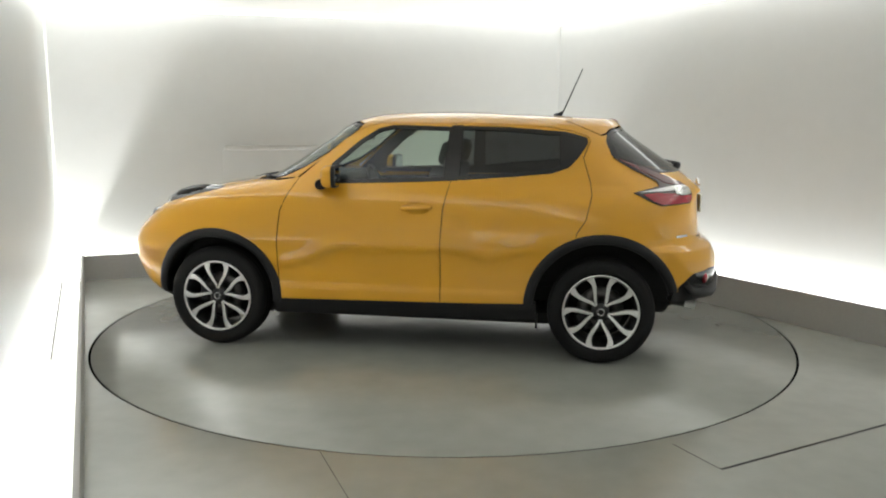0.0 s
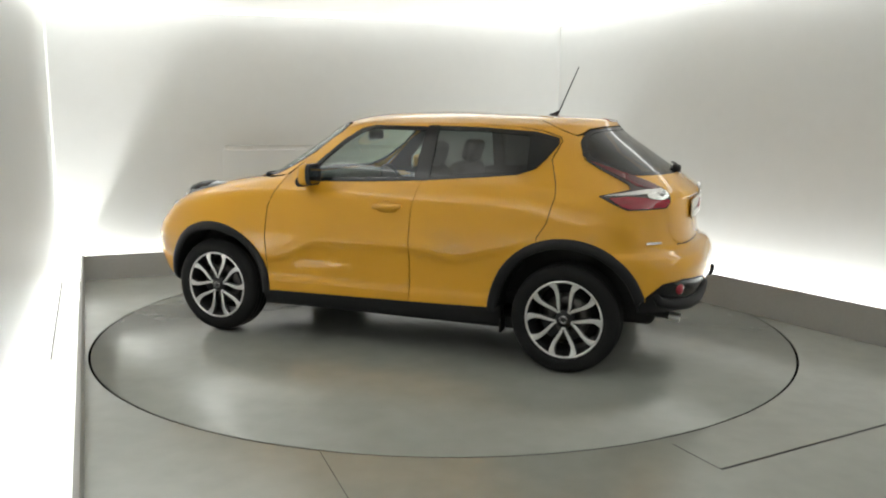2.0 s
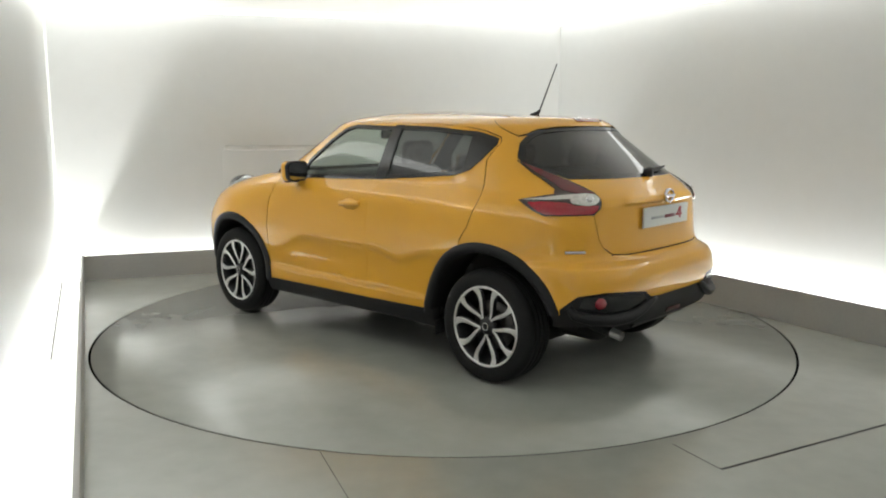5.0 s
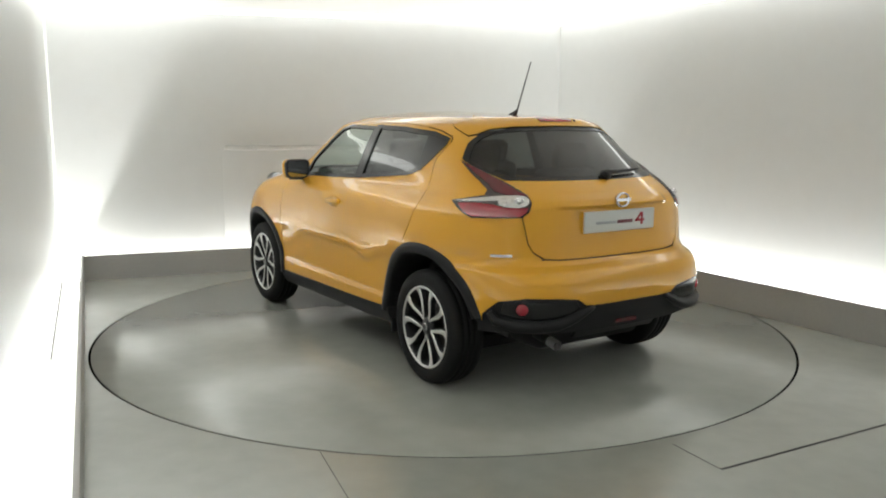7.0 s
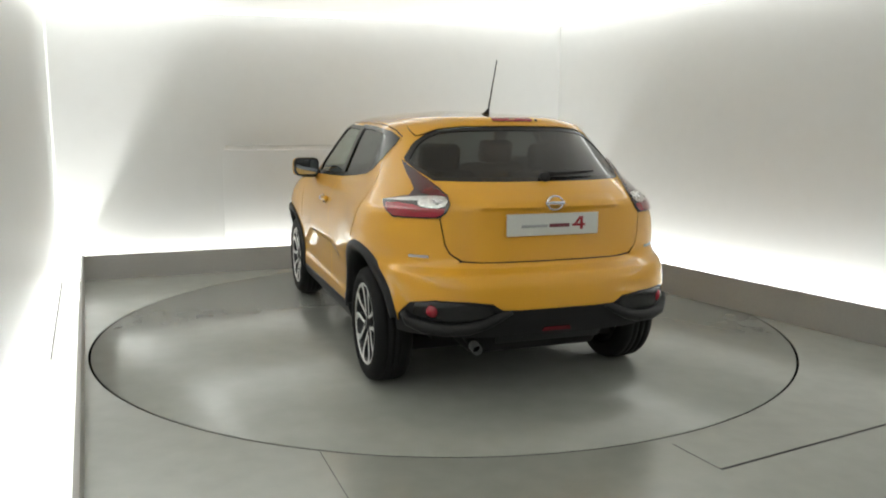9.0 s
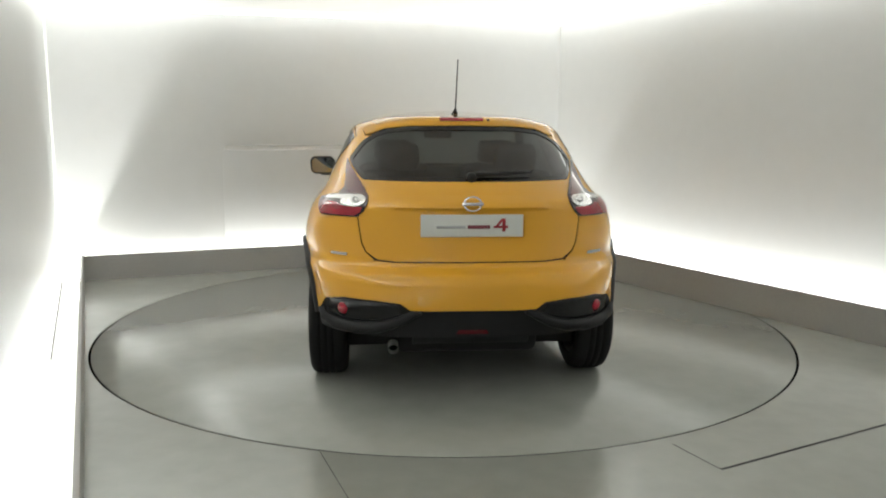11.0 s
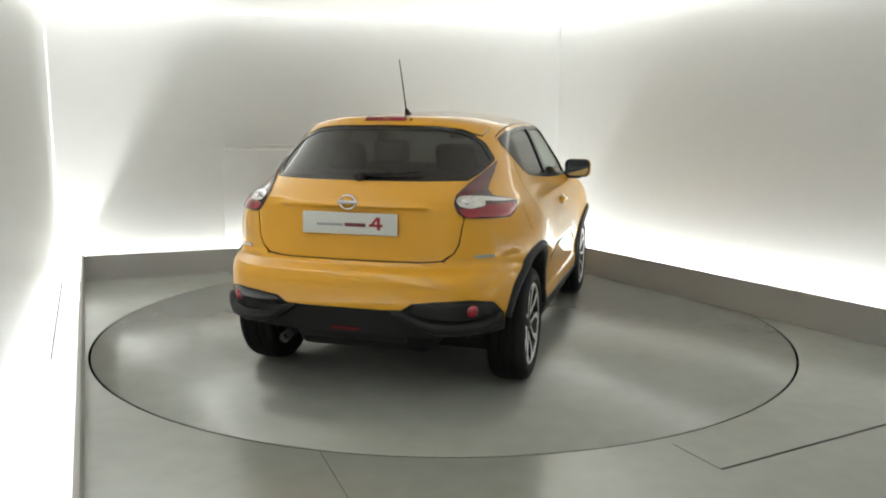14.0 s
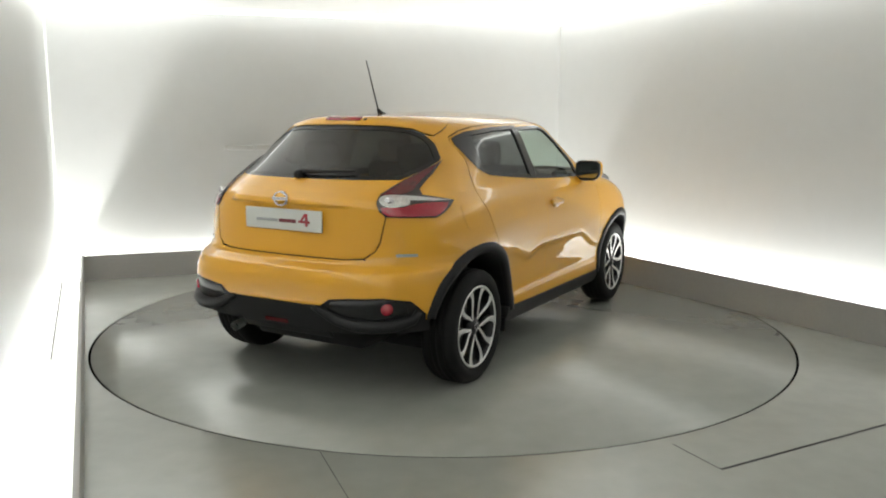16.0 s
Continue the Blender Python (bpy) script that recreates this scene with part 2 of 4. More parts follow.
    bm = lathe([(0.0, 0.0), (TABLE_R - 0.002, 0.0), (TABLE_R, -0.002), (TABLE_R, -0.045)], "z", 160)
    part("deck", bm, M_DISC, tt)
    # black ring laid in the deck's open gap, in place of its shade
    part("gap_shade", lathe([(TABLE_R, -0.006), (TABLE_R + 0.003, -0.003), (TABLE_R + 0.011, -0.003), (TABLE_R + 0.014, -0.006)], "z", 160, cap=False), M_SEAM, tt, "black ring standing for the shaded gap round the deck")
    return tt


def lights():
    for a, b, off, name, gain in ((WALLS[0], WALLS[1], 0.06, "north_strip", 1.2), (WALLS[1], WALLS[2], 0.10, "east_strip", 1.5), (WALLS[3], WALLS[0], 0.06, "west_strip", 1.75)):
        a, b = Vector(a), Vector(b)
        d = (b - a).normalized()
        n = Vector((d.y, -d.x)) * off
        a, b = a + n + d * 0.02, b + n - d * 0.02
        if name != "west_strip":
            tray = thing("light_strip", "long white lighting tray in the channel behind the kerb", "light strip", "light strips round the studio")
            part("tray", band(a + n.normalized() * 0.035, b + n.normalized() * 0.035, -0.07, -0.10, -0.03), M_CHANNEL, tray)
        strip_lamp(name, a, b, -0.02, STRIP_WATTS * gain, 0.0)


# ---- the car: its outer skin ----
# height: rear x, front x, half width, rear exponent, front exponent, rear mid x, front mid x
BODY = [
    (0.20, -1.75, 1.64, 0.800, 3.8, 3.6, -0.90, 1.00),
    (0.28, -1.90, 1.80, 0.850, 3.8, 3.6, -0.90, 1.00),
    (0.36, -1.97, 1.95, 0.872, 3.8, 3.6, -0.90, 1.00),
    (0.46, -2.00, 2.045, 0.872, 4.2, 3.4, -0.90, 1.00),
    (0.56, -2.02, 2.08, 0.872, 4.2, 3.4, -0.90, 1.00),
    (0.65, -2.015, 2.08, 0.877, 4.0, 3.4, -0.90, 1.00),
    (0.715, -1.99, 2.055, 0.882, 3.7, 3.4, -0.90, 1.00),
    (0.755, -1.932, 2.03, 0.884, 3.3, 3.4, -0.90, 0.98),
    (0.80, -1.915, 1.98, 0.884, 3.15, 3.5, -0.90, 0.95),
    (0.90, -1.905, 1.86, 0.880, 3.1, 3.6, -0.90, 0.90),
    (0.96, -1.902, 1.75, 0.872, 3.1, 3.7, -0.90, 0.80),
    (1.00, -1.90, 1.64, 0.864, 3.1, 3.8, -0.90, 0.70),
    (1.04, -1.90, 1.50, 0.848, 3.1, 3.9, -0.90, 0.55),
    (1.08, -1.895, 1.30, 0.822, 3, 4.0, -0.90, 0.40),
    (1.12, -1.865, 1.05, 0.795, 2.85, 4.2, -0.90, 0.25),
    (1.19, -1.78, 0.905, 0.768, 2.6, 4.4, -0.88, 0.10),
    (1.31, -1.61, 0.725, 0.716, 2.5, 4.5, -0.85, -0.10),
    (1.42, -1.45, 0.56, 0.665, 2.5, 4.5, -0.80, -0.20),
    (1.46, -1.40, 0.52, 0.637, 2.6, 4.2, -0.75, -0.20),
    (1.485, -1.375, 0.48, 0.605, 2.7, 4.0, -0.70, -0.20),
    (1.507, -1.355, 0.43, 0.545, 2.7, 3.8, -0.60, -0.20),
    (1.522, -1.32, 0.39, 0.495, 2.7, 3.7, -0.50, -0.20),
    (1.533, -1.16, 0.36, 0.440, 2.8, 3.6, -0.42, -0.20),
    (1.545, -0.92, 0.30, 0.370, 2.9, 3.4, -0.34, -0.20),
    (1.557, -0.65, 0.22, 0.285, 2.8, 3.2, -0.30, -0.20),
    (1.573, -0.25, -0.15, 0.040, 2.5, 2.5, -0.21, -0.19),
]
TAB = np.array(BODY)

def slopes():
    h = np.diff(TAB[:, 0])[:, None]
    d = np.diff(TAB[:, 1:], axis=0) / h
    m = np.zeros_like(TAB[:, 1:])
    m[0], m[-1] = d[0], d[-1]
    a, b = d[:-1], d[1:]
    w1, w2 = 2 * h[1:] + h[:-1], h[1:] + 2 * h[:-1]
    ok = a * b > 0
    m[1:-1] = np.where(ok, (w1 + w2) / (w1 / np.where(ok, a, 1) + w2 / np.where(ok, b, 1)), 0)
    return m
SLOPE = slopes()

def levels(z):
    """The table's columns at the heights z."""
    z = np.clip(np.asarray(z, float), TAB[0, 0], TAB[-1, 0])
    i = np.clip(np.searchsorted(TAB[:, 0], z, side="right") - 1, 0, len(TAB) - 2)
    h = TAB[i + 1, 0] - TAB[i, 0]
    s = ((z - TAB[i, 0]) / h)[..., None]
    h = h[..., None]
    return ((1 + 2 * s) * (1 - s) ** 2 * TAB[i, 1:] + s * (1 - s) ** 2 * h * SLOPE[i]
            + s * s * (3 - 2 * s) * TAB[i + 1, 1:] + s * s * (s - 1) * h * SLOPE[i + 1])

def swell(x, z):
    """How far the flanks stand out: haunches over the wheels, a hollow low in the doors."""
    b = 0.043 * np.exp(-((x + 1.30) / 0.43) ** 2 - ((z - 0.84) / 0.24) ** 2)
    b += 0.028 * np.exp(-((x - 1.30) / 0.42) ** 2 - ((z - 0.78) / 0.20) ** 2)
    rise = np.clip((0.78 - x) / 0.40, 0, 1)
    crease = 0.550 + 0.130 * rise * rise * (3 - 2 * rise) - 0.050 * np.exp(-((x + 0.56) / 0.13) ** 2) + 0.02 * np.exp(-((x + 0.85) / 0.10) ** 2)
    reach = 1 / (1 + np.exp(-(x + 0.84) / 0.05)) / (1 + np.exp((x - 0.84) / 0.05))
    sunk = 1 / (1 + np.exp((z - crease) / 0.0075)) / (1 + np.exp(-(z - 0.432) / 0.008))
    b -= 0.010 * reach * sunk
    b += 0.006 * reach * np.exp(-((z - crease - 0.03) / 0.05) ** 2)
    b += 0.028 * np.exp(-((x + 1.66) / 0.18) ** 2 - ((z - 0.93) / 0.17) ** 2)
    # a fold from the rear wheel arch up towards the lamp
    fold = x + 1.66 - 0.55 * (z - 0.66)
    b -= 0.012 * np.exp(-((z - 0.68) / 0.10) ** 2) * np.exp(-(fold / 0.06) ** 2)
    return b

def shelf(y, z):
    """The tailgate's ledge over the plate."""
    across = 1 / (1 + np.exp((np.abs(y) - 0.405 + 0.5 * np.clip(z - 1.055, 0, 0.08)) / 0.010))
    return 0.026 * across * np.clip((1.125 - z) / 0.070, 0, 1) / (1 + np.exp(-(z - 1.052) / 0.003))

def hull(u, z, off=0.0):
    """Points of the car's outer skin, left half. u: 0 the tail's middle, 1 to 2 along the flank, 3 the nose's middle."""
    u, z = np.asarray(u, float), np.asarray(z, float)
    if np.any(np.asarray(off) != 0):
        e = 1e-3
        a = hull(np.clip(u + e, 0, 3), z) - hull(np.clip(u - e, 0, 3), z)
        b = hull(u, np.minimum(z + e, 1.573)) - hull(u, z - e)
        n = np.cross(b, a)
        n /= np.maximum(np.linalg.norm(n, axis=-1, keepdims=True), 1e-12)
        return hull(u, z) + n * np.asarray(off)[..., None]
    xr, xf, w, nr, nf, ar, af = np.moveaxis(levels(z), -1, 0)
    q = np.clip(u, 0, 1) * np.pi / 2
    p = np.clip(3 - u, 0, 1) * np.pi / 2
    rear = ar - (ar - xr) * np.abs(np.cos(q)) ** (2 / nr)
    front = af + (xf - af) * np.abs(np.cos(p)) ** (2 / nf)
    x = np.where(u < 1, rear, np.where(u > 2, front, ar + (af - ar) * (u - 1)))
    k = np.where(u < 1, np.abs(np.sin(q)) ** (2 / nr), np.where(u > 2, np.abs(np.sin(p)) ** (2 / nf), 1.0))
    y = k * (w + swell(x, z))
    x = x - np.where(u < 1, shelf(y, z), 0.0)
    return np.stack([x, y, z + 0 * u], -1)

def at_x(x, z):
    """u on the flank at x."""
    xr, xf, w, nr, nf, ar, af = levels(z)
    if x < ar:
        return float(np.arccos(np.clip((ar - x) / (ar - xr), 0, 1) ** (nr / 2)) / (np.pi / 2))
    if x > af:
        return float(3 - np.arccos(np.clip((x - af) / (xf - af), 0, 1) ** (nf / 2)) / (np.pi / 2))
    return float(1 + (x - ar) / (af - ar))

def at_y(y, z):
    """u on the tail at y."""
    xr, xf, w, nr, nf, ar, af = levels(z)
    k = np.clip(y / w, 0, 1)
    for _ in range(4):
        q = np.arcsin(k ** (nr / 2))
        k = np.clip(y / (w + swell(ar - (ar - xr) * np.cos(q) ** (2 / nr), z)), 0, 1)
    return float(np.arcsin(k ** (nr / 2)) / (np.pi / 2))


KU = 1.3


def X(x, z):
    return (at_x(x, z), z)


def Y(y, z):
    return (at_y(y, z), z)


def rounded(points, times=2):
    """The closed outline with its corners cut round."""
    for _ in range(times):
        out = []
        for a, b in zip(points, points[1:] + points[:1]):
            out += [(0.8 * a[0] + 0.2 * b[0], 0.8 * a[1] + 0.2 * b[1]), (0.2 * a[0] + 0.8 * b[0], 0.2 * a[1] + 0.8 * b[1])]
        points = out
    return points


def on_skin(p, zone):
    """The outline point at the place p: read by y on the tail, by x on the flank."""
    z = float(np.clip(p[2], 0.2, 1.573))
    return (at_y(max(p[1], 0.0), z) if zone < 0.42 else at_x(p[0], z), z)


def dense(points, step=0.025, closed=True):
    out = []
    for a, b in zip(points, points[1:] + (points[:1] if closed else [])):
        pa, pb = hull(*a), hull(*b)
        n = max(1, int(np.linalg.norm(pb - pa) / step))
        mid = (a[0] + b[0]) / 2
        for k in range(n):
            f = k / n
            if k == 0:
                out.append(a)
            elif max(a[0], b[0]) > 2.5 or min(a[1], b[1]) > 1.5 or (min(a[0], b[0]) < 0.42 < max(a[0], b[0])) or max(a[0], b[0]) < 0.12:
                out.append((a[0] + (b[0] - a[0]) * f, a[1] + (b[1] - a[1]) * f))
            else:
                out.append(on_skin(pa + (pb - pa) * f, mid))
    if not closed:
        out.append(points[-1])
    return out


def frames_of(u, z):
    e = 1e-3
    pu = (hull(np.clip(u + e, 0, 3), z) - hull(np.clip(u - e, 0, 3), z)) / (np.clip(u + e, 0, 3) - np.clip(u - e, 0, 3))[..., None]
    pz = (hull(u, np.minimum(z + e, 1.573)) - hull(u, z - e)) / (np.minimum(z + e, 1.573) - z + e)[..., None]
    n = np.cross(pz, pu)
    n /= np.maximum(np.linalg.norm(n, axis=-1, keepdims=True), 1e-12)
    return pu, pz, n


def area_sign(p):
    return sum(a[0] * b[1] - b[0] * a[1] for a, b in zip(p, p[1:] + p[:1]))


def inset(points, d):
    """The outline drawn in by d metres along the skin (out where d is negative); points on the middle line stay on it."""
    p = np.array(points)
    P = hull(p[:, 0], p[:, 1])
    pu, pz, n = frames_of(p[:, 0], p[:, 1])
    T = np.roll(P, -1, 0) - np.roll(P, 1, 0)
    B = np.cross(T, n) * (1 if area_sign(points) > 0 else -1)
    B /= np.maximum(np.linalg.norm(B, axis=1, keepdims=True), 1e-9)
    out = []
    for (u, z), q in zip(points, P + B * d):
        if z > 1.5 or u < 1e-6 or u > 2.5:
            out.append((u, z))
        else:
            out.append(on_skin(q, u))
    return out


def inside(poly, u, z):
    a = np.array(poly)
    b = np.roll(a, -1, 0)
    hit = np.zeros(u.shape, bool)
    for (x0, y0), (x1, y1) in zip(a, b):
        if y0 == y1:
            continue
        c = ((y0 > z) != (y1 > z)) & (u < (x1 - x0) * (z - y0) / (y1 - y0) + x0)
        hit ^= c
    return hit


GRID_U = np.concatenate([np.linspace(0, 1, 48), np.linspace(1, 2, 36)[1:], np.linspace(2, 3, 52)[1:]])
GRID_Z = np.concatenate([np.arange(0.2, 0.38, 0.02), np.arange(0.38, 0.80, 0.0085), np.arange(0.80, 0.92, 0.018), np.arange(0.92, 1.13, 0.009), np.arange(1.13, 1.46, 0.022), np.arange(1.462, 1.573, 0.006)])


def skin(name, outline, mat, parent, label="", holes=(), off=0.0, gap=0.0023, flange=0.014, side=0, step=0.025, dense_grid=True):
    """A panel of the car's skin with a turned-in edge. side: 1 left, -1 right, 0 both halves in one."""
    loops = [dense(outline, step)]
    if gap:
        loops[0] = inset(loops[0], gap)
    for h in holes:
        loops.append(dense(h, step))
    pts, edges = [], []
    for lp in loops:
        i0 = len(pts)
        pts += lp
        edges += [(i0 + k, i0 + (k + 1) % len(lp)) for k in range(len(lp))]
    nb = len(pts)
    uu, zz = [a.ravel() for a in np.meshgrid(GRID_U, GRID_Z)]
    lo, hi = np.min(loops[0], 0), np.max(loops[0], 0)
    k = (uu > lo[0]) & (uu < hi[0]) & (zz > lo[1]) & (zz < hi[1])
    uu, zz = uu[k], zz[k]
    k = inside(loops[0], uu, zz)
    for lp in loops[1:]:
        k &= ~inside(lp, uu, zz)
    uu, zz = uu[k], zz[k]
    if len(uu):
        g3, b3 = hull(uu, zz), hull(*np.array(pts).T)
        far = np.array([np.min(np.sum((b3 - q) ** 2, 1)) for q in g3]) > (0.4 * step) ** 2
        uu, zz = uu[far], zz[far]
    pts = pts + list(zip(uu.tolist(), zz.tolist()))
    v2, _, tris, vo, _, _ = delaunay_2d_cdt([Vector((p[0] * KU, p[1])) for p in pts], edges, [], 0, 1e-7)
    v2 = np.array([tuple(v) for v in v2])
    U, Z = np.clip(v2[:, 0] / KU, 0, 3), v2[:, 1]
    tris = np.array([t for t in tris if len(t) == 3])
    cu, cz = U[tris].mean(1), Z[tris].mean(1)
    keep = inside(loops[0], cu, cz)
    for lp in loops[1:]:
        keep &= ~inside(lp, cu, cz)
    tris = tris[keep]
    P = hull(U, Z, np.full(U.shape, off) if off else 0.0)
    _, _, N = frames_of(U, Z)
    count = {}
    for t in tris:
        for a, b in ((t[0], t[1]), (t[1], t[2]), (t[2], t[0])):
            key = (min(a, b), max(a, b))
            count[key] = count.get(key, 0) + 1
    rim = [e for e, c in count.items() if c == 1 and not (max(U[e[0]], U[e[1]]) < 1e-5 or min(U[e[0]], U[e[1]]) > 3 - 1e-5)]
    # triangles face outwards
    nt = np.cross(P[tris[:, 1]] - P[tris[:, 0]], P[tris[:, 2]] - P[tris[:, 0]])
    flip = np.sum(nt * N[tris[:, 0]], 1) < 0
    tris[flip] = tris[flip][:, ::-1]
    verts, faces, norms = [], [], []
    for s in ((side,) if side else (1, -1)):
        m = np.array([1, s, 1])
        base = len(verts)
        verts += (P * m).tolist()
        norms += (N * m).tolist()
        faces += [tuple(base + i for i in (t if s > 0 else t[::-1])) for t in tris.tolist()]
        if flange:
            for a, b in rim:
                q = [P[a], P[b], P[b] - N[b] * flange, P[a] - N[a] * flange]
                mid = P[tris].mean(1)
                i0 = len(verts)
                fn = np.cross(q[1] - q[0], N[a])
                fn /= max(np.linalg.norm(fn), 1e-9)
                verts += [(c * m).tolist() for c in q]
                norms += [((N[a] * 0.6 + fn * 0.0) * m).tolist()] * 2 + [(fn * m).tolist()] * 2
                faces.append(tuple(i0 + i for i in ((0, 1, 2, 3) if s > 0 else (3, 2, 1, 0))))
    me = mesh_of(name, verts, faces, mat, True)
    nn = np.array(norms)
    nn /= np.maximum(np.linalg.norm(nn, axis=1, keepdims=True), 1e-9)
    me.normals_split_custom_set_from_vertices([tuple(v) for v in nn])
    return part(name, me, mat, parent, label)


# outlines on the skin
DOOR_TOP = [X(0.705, 1.135), X(0.57, 1.255), X(0.42, 1.385), X(0.30, 1.462), X(0.18, 1.487), X(-0.05, 1.490), X(-0.305, 1.490)]
DOOR_TOP_REAR = [X(-0.305, 1.490), X(-0.65, 1.484), X(-0.90, 1.470), X(-1.05, 1.447), X(-1.155, 1.412), X(-1.172, 1.385)]
DOOR_MID = [X(-0.305, 1.490), X(-0.305, 1.145), X(-0.265, 0.96), X(-0.25, 0.74), X(-0.25, 0.352)]
DOOR_FRONT = [X(0.82, 0.335), X(0.83, 0.50), X(0.833, 0.71), X(0.805, 0.93), X(0.765, 1.02), X(0.705, 1.135)]
DOOR_REAR = [X(-1.172, 1.385), X(-1.13, 1.28), X(-1.175, 1.14), X(-1.188, 1.06), X(-1.155, 0.91), X(-1.10, 0.825)]
WINDOW_F = [X(0.505, 1.112), X(0.05, 1.127), X(-0.262, 1.142), X(-0.285, 1.452), X(0.10, 1.461), X(0.19, 1.44), X(0.31, 1.362), X(0.475, 1.215)]
WINDOW_R = [X(-0.345, 1.147), X(-0.67, 1.174), X(-0.93, 1.198), X(-1.03, 1.232), X(-1.085, 1.29), X(-1.140, 1.372), X(-1.138, 1.396), X(-1.01, 1.427), X(-0.65, 1.452), X(-0.355, 1.459)]
GLASS_EDGE = [(0.467, 1.190), (0.570, 1.238), (0.655, 1.282), (0.662, 1.298), (0.600, 1.380), (0.520, 1.424), (0.429, 1.450), (0.25, 1.466), (0.0, 1.470)]
LAMP = [(0.672, 1.281), (0.565, 1.230), (0.470, 1.176), (0.372, 1.112), (0.344, 1.075), (0.340, 1.030), (0.368, 1.002), (0.604, 0.997), (0.655, 1.018), (0.742, 1.073), (0.580, 1.106), (0.565, 1.136), (0.630, 1.218)]
BUMPER_LOW = [Y(0.0, 0.540), Y(0.22, 0.540), Y(0.325, 0.545), Y(0.375, 0.580), Y(0.50, 0.595), Y(0.66, 0.602), X(-1.82, 0.580), X(-1.73, 0.50)]


def arch(cx, r, a0, a1, n=22, cz=0.345):
    """Points of the wheel arch's edge, angles in degrees from straight forward, over the top to the rear."""
    out = []
    for k in range(n + 1):
        a = radians(a0 + (a1 - a0) * k / n)
        out.append(X(cx + r * math.cos(a), cz + r * math.sin(a)))
    return out


REAR_ARCH_R, FRONT_ARCH_R = 0.480, 0.450


def plate_outline(wide, high, r, x0, x1):
    """A bmesh: an upright plate with rounded corners, narrower at its foot, from x0 to x1."""
    pts = []
    for cx, cz, a0 in ((1, 1, 0), (-1, 1, 90), (-1, -1, 180), (1, -1, 270)):
        for k in range(7):
            a = radians(a0 + 15 * k)
            y, z = cx * (wide / 2 - r) + r * math.cos(a), cz * (high / 2 - r) + r * math.sin(a)
            pts.append((y * (1 + 0.5 * z), z))
    bm = prism(pts, x0, x1)
    bmesh.ops.transform(bm, matrix=Matrix(((0, 0, 1, 0), (1, 0, 0, 0), (0, 1, 0, 0), (0, 0, 0, 1))), verts=bm.verts)
    return bm


def wheel(car, cx, side, spin):
    w = new("wheel")
    w.parent = car
    w.matrix_local = pose(cx, side * 0.775, 0.334, 0, spin, 0) @ Matrix.Diagonal((1, side, 1, 1))
    prof = [(0.230, -0.095), (0.248, -0.105), (0.300, -0.106), (0.322, -0.092), (0.332, -0.066), (0.334, -0.040), (0.327, -0.036), (0.327, -0.030), (0.334, -0.026),
            (0.334, -0.004), (0.327, -0.001), (0.327, 0.005), (0.334, 0.008), (0.334, 0.034), (0.327, 0.038), (0.327, 0.044), (0.333, 0.048), (0.330, 0.072),
            (0.320, 0.092), (0.300, 0.104), (0.285, 0.108), (0.268, 0.108), (0.250, 0.104), (0.238, 0.097), (0.230, 0.088)]
    part("tyre", lathe(prof, "y", 64, True), M_RUBBER, w, "black road tyre")
    part("rim", lathe([(0.238, 0.092), (0.234, 0.098), (0.224, 0.094), (0.217, 0.070), (0.206, 0.03), (0.200, -0.08), (0.230, -0.095)], "y", 64, cap=False), M_DARKALLOY, w)
    part("rim_lip", lathe([(0.240, 0.088), (0.240, 0.097), (0.232, 0.101), (0.224, 0.096), (0.224, 0.088)], "y", 64, True), M_ALLOY, w, "machined bright rim edge")
    part("brake_disc", lathe([(0.0, 0.0), (0.05, 0.0), (0.05, 0.012), (0.145, 0.012), (0.145, -0.012), (0.0, -0.012)], "y", 40), M_DISCBRAKE, w)
    part("caliper", block((0.07, 0.06, 0.12), (0.125, -0.01, 0.0), 0.012), M_DARKALLOY, w)
    part("barrel", lathe([(0.0, -0.06), (0.19, -0.06), (0.19, -0.07), (0.0, -0.07)], "y", 40), M_DARK, w)
    spoke = bpy.data.meshes.new("spoke")
    for k in range(10):
        petal, turnway = k // 2, (1 if k % 2 else -1)
        if k < 2:
            bm = bmesh.new()
            rows = []
            for i in range(9):
                s = i / 8
                r = 0.048 + (0.226 - 0.048) * s
                a = turnway * radians(4.5 + 16 * math.sin(s * math.pi * 0.74))
                wd = 0.0085 + 0.0065 * s + (0.010 if i == 8 else 0.004 if i == 7 else 0)
                c = Vector((r * math.sin(a), 0, r * math.cos(a)))
                t = Vector((math.cos(a), 0, -math.sin(a)))
                d = 0.080 + 0.014 * s
                rows.append([bm.verts.new(c + t * x * wd + Vector((0, y, 0))) for x, y in ((-1, d - 0.035), (-1, d - 0.003), (-0.75, d), (0.75, d), (1, d - 0.003), (1, d - 0.035))])
            for r0, r1 in zip(rows, rows[1:]):
                for j in range(5):
                    bm.faces.new((r0[j], r0[j + 1], r1[j + 1], r1[j]))
            bmesh.ops.recalc_face_normals(bm, faces=bm.faces)
            me = bpy.data.meshes.new("spoke")
            bm.to_mesh(me)
            bm.free()
            me.materials.append(M_ALLOY)
            me.materials.append(M_DARKALLOY)
            for f in me.polygons:
                f.material_index = 0 if f.normal.y > 0.6 or f.normal.y < -0.6 else 1
            spokes = (spokes if k else []) + [me]
        ob = part("spoke", spokes[k % 2], M_ALLOY, w)
        ob.matrix_local = pose(0, 0, 0, 0, petal * 72, 0)
    part("hub_cap", lathe([(0.0, 0.090), (0.026, 0.089), (0.030, 0.084), (0.050, 0.078), (0.058, 0.066), (0.058, 0.03), (0.0, 0.03)], "y", 32), M_DARKALLOY, w, "dark hub cap")
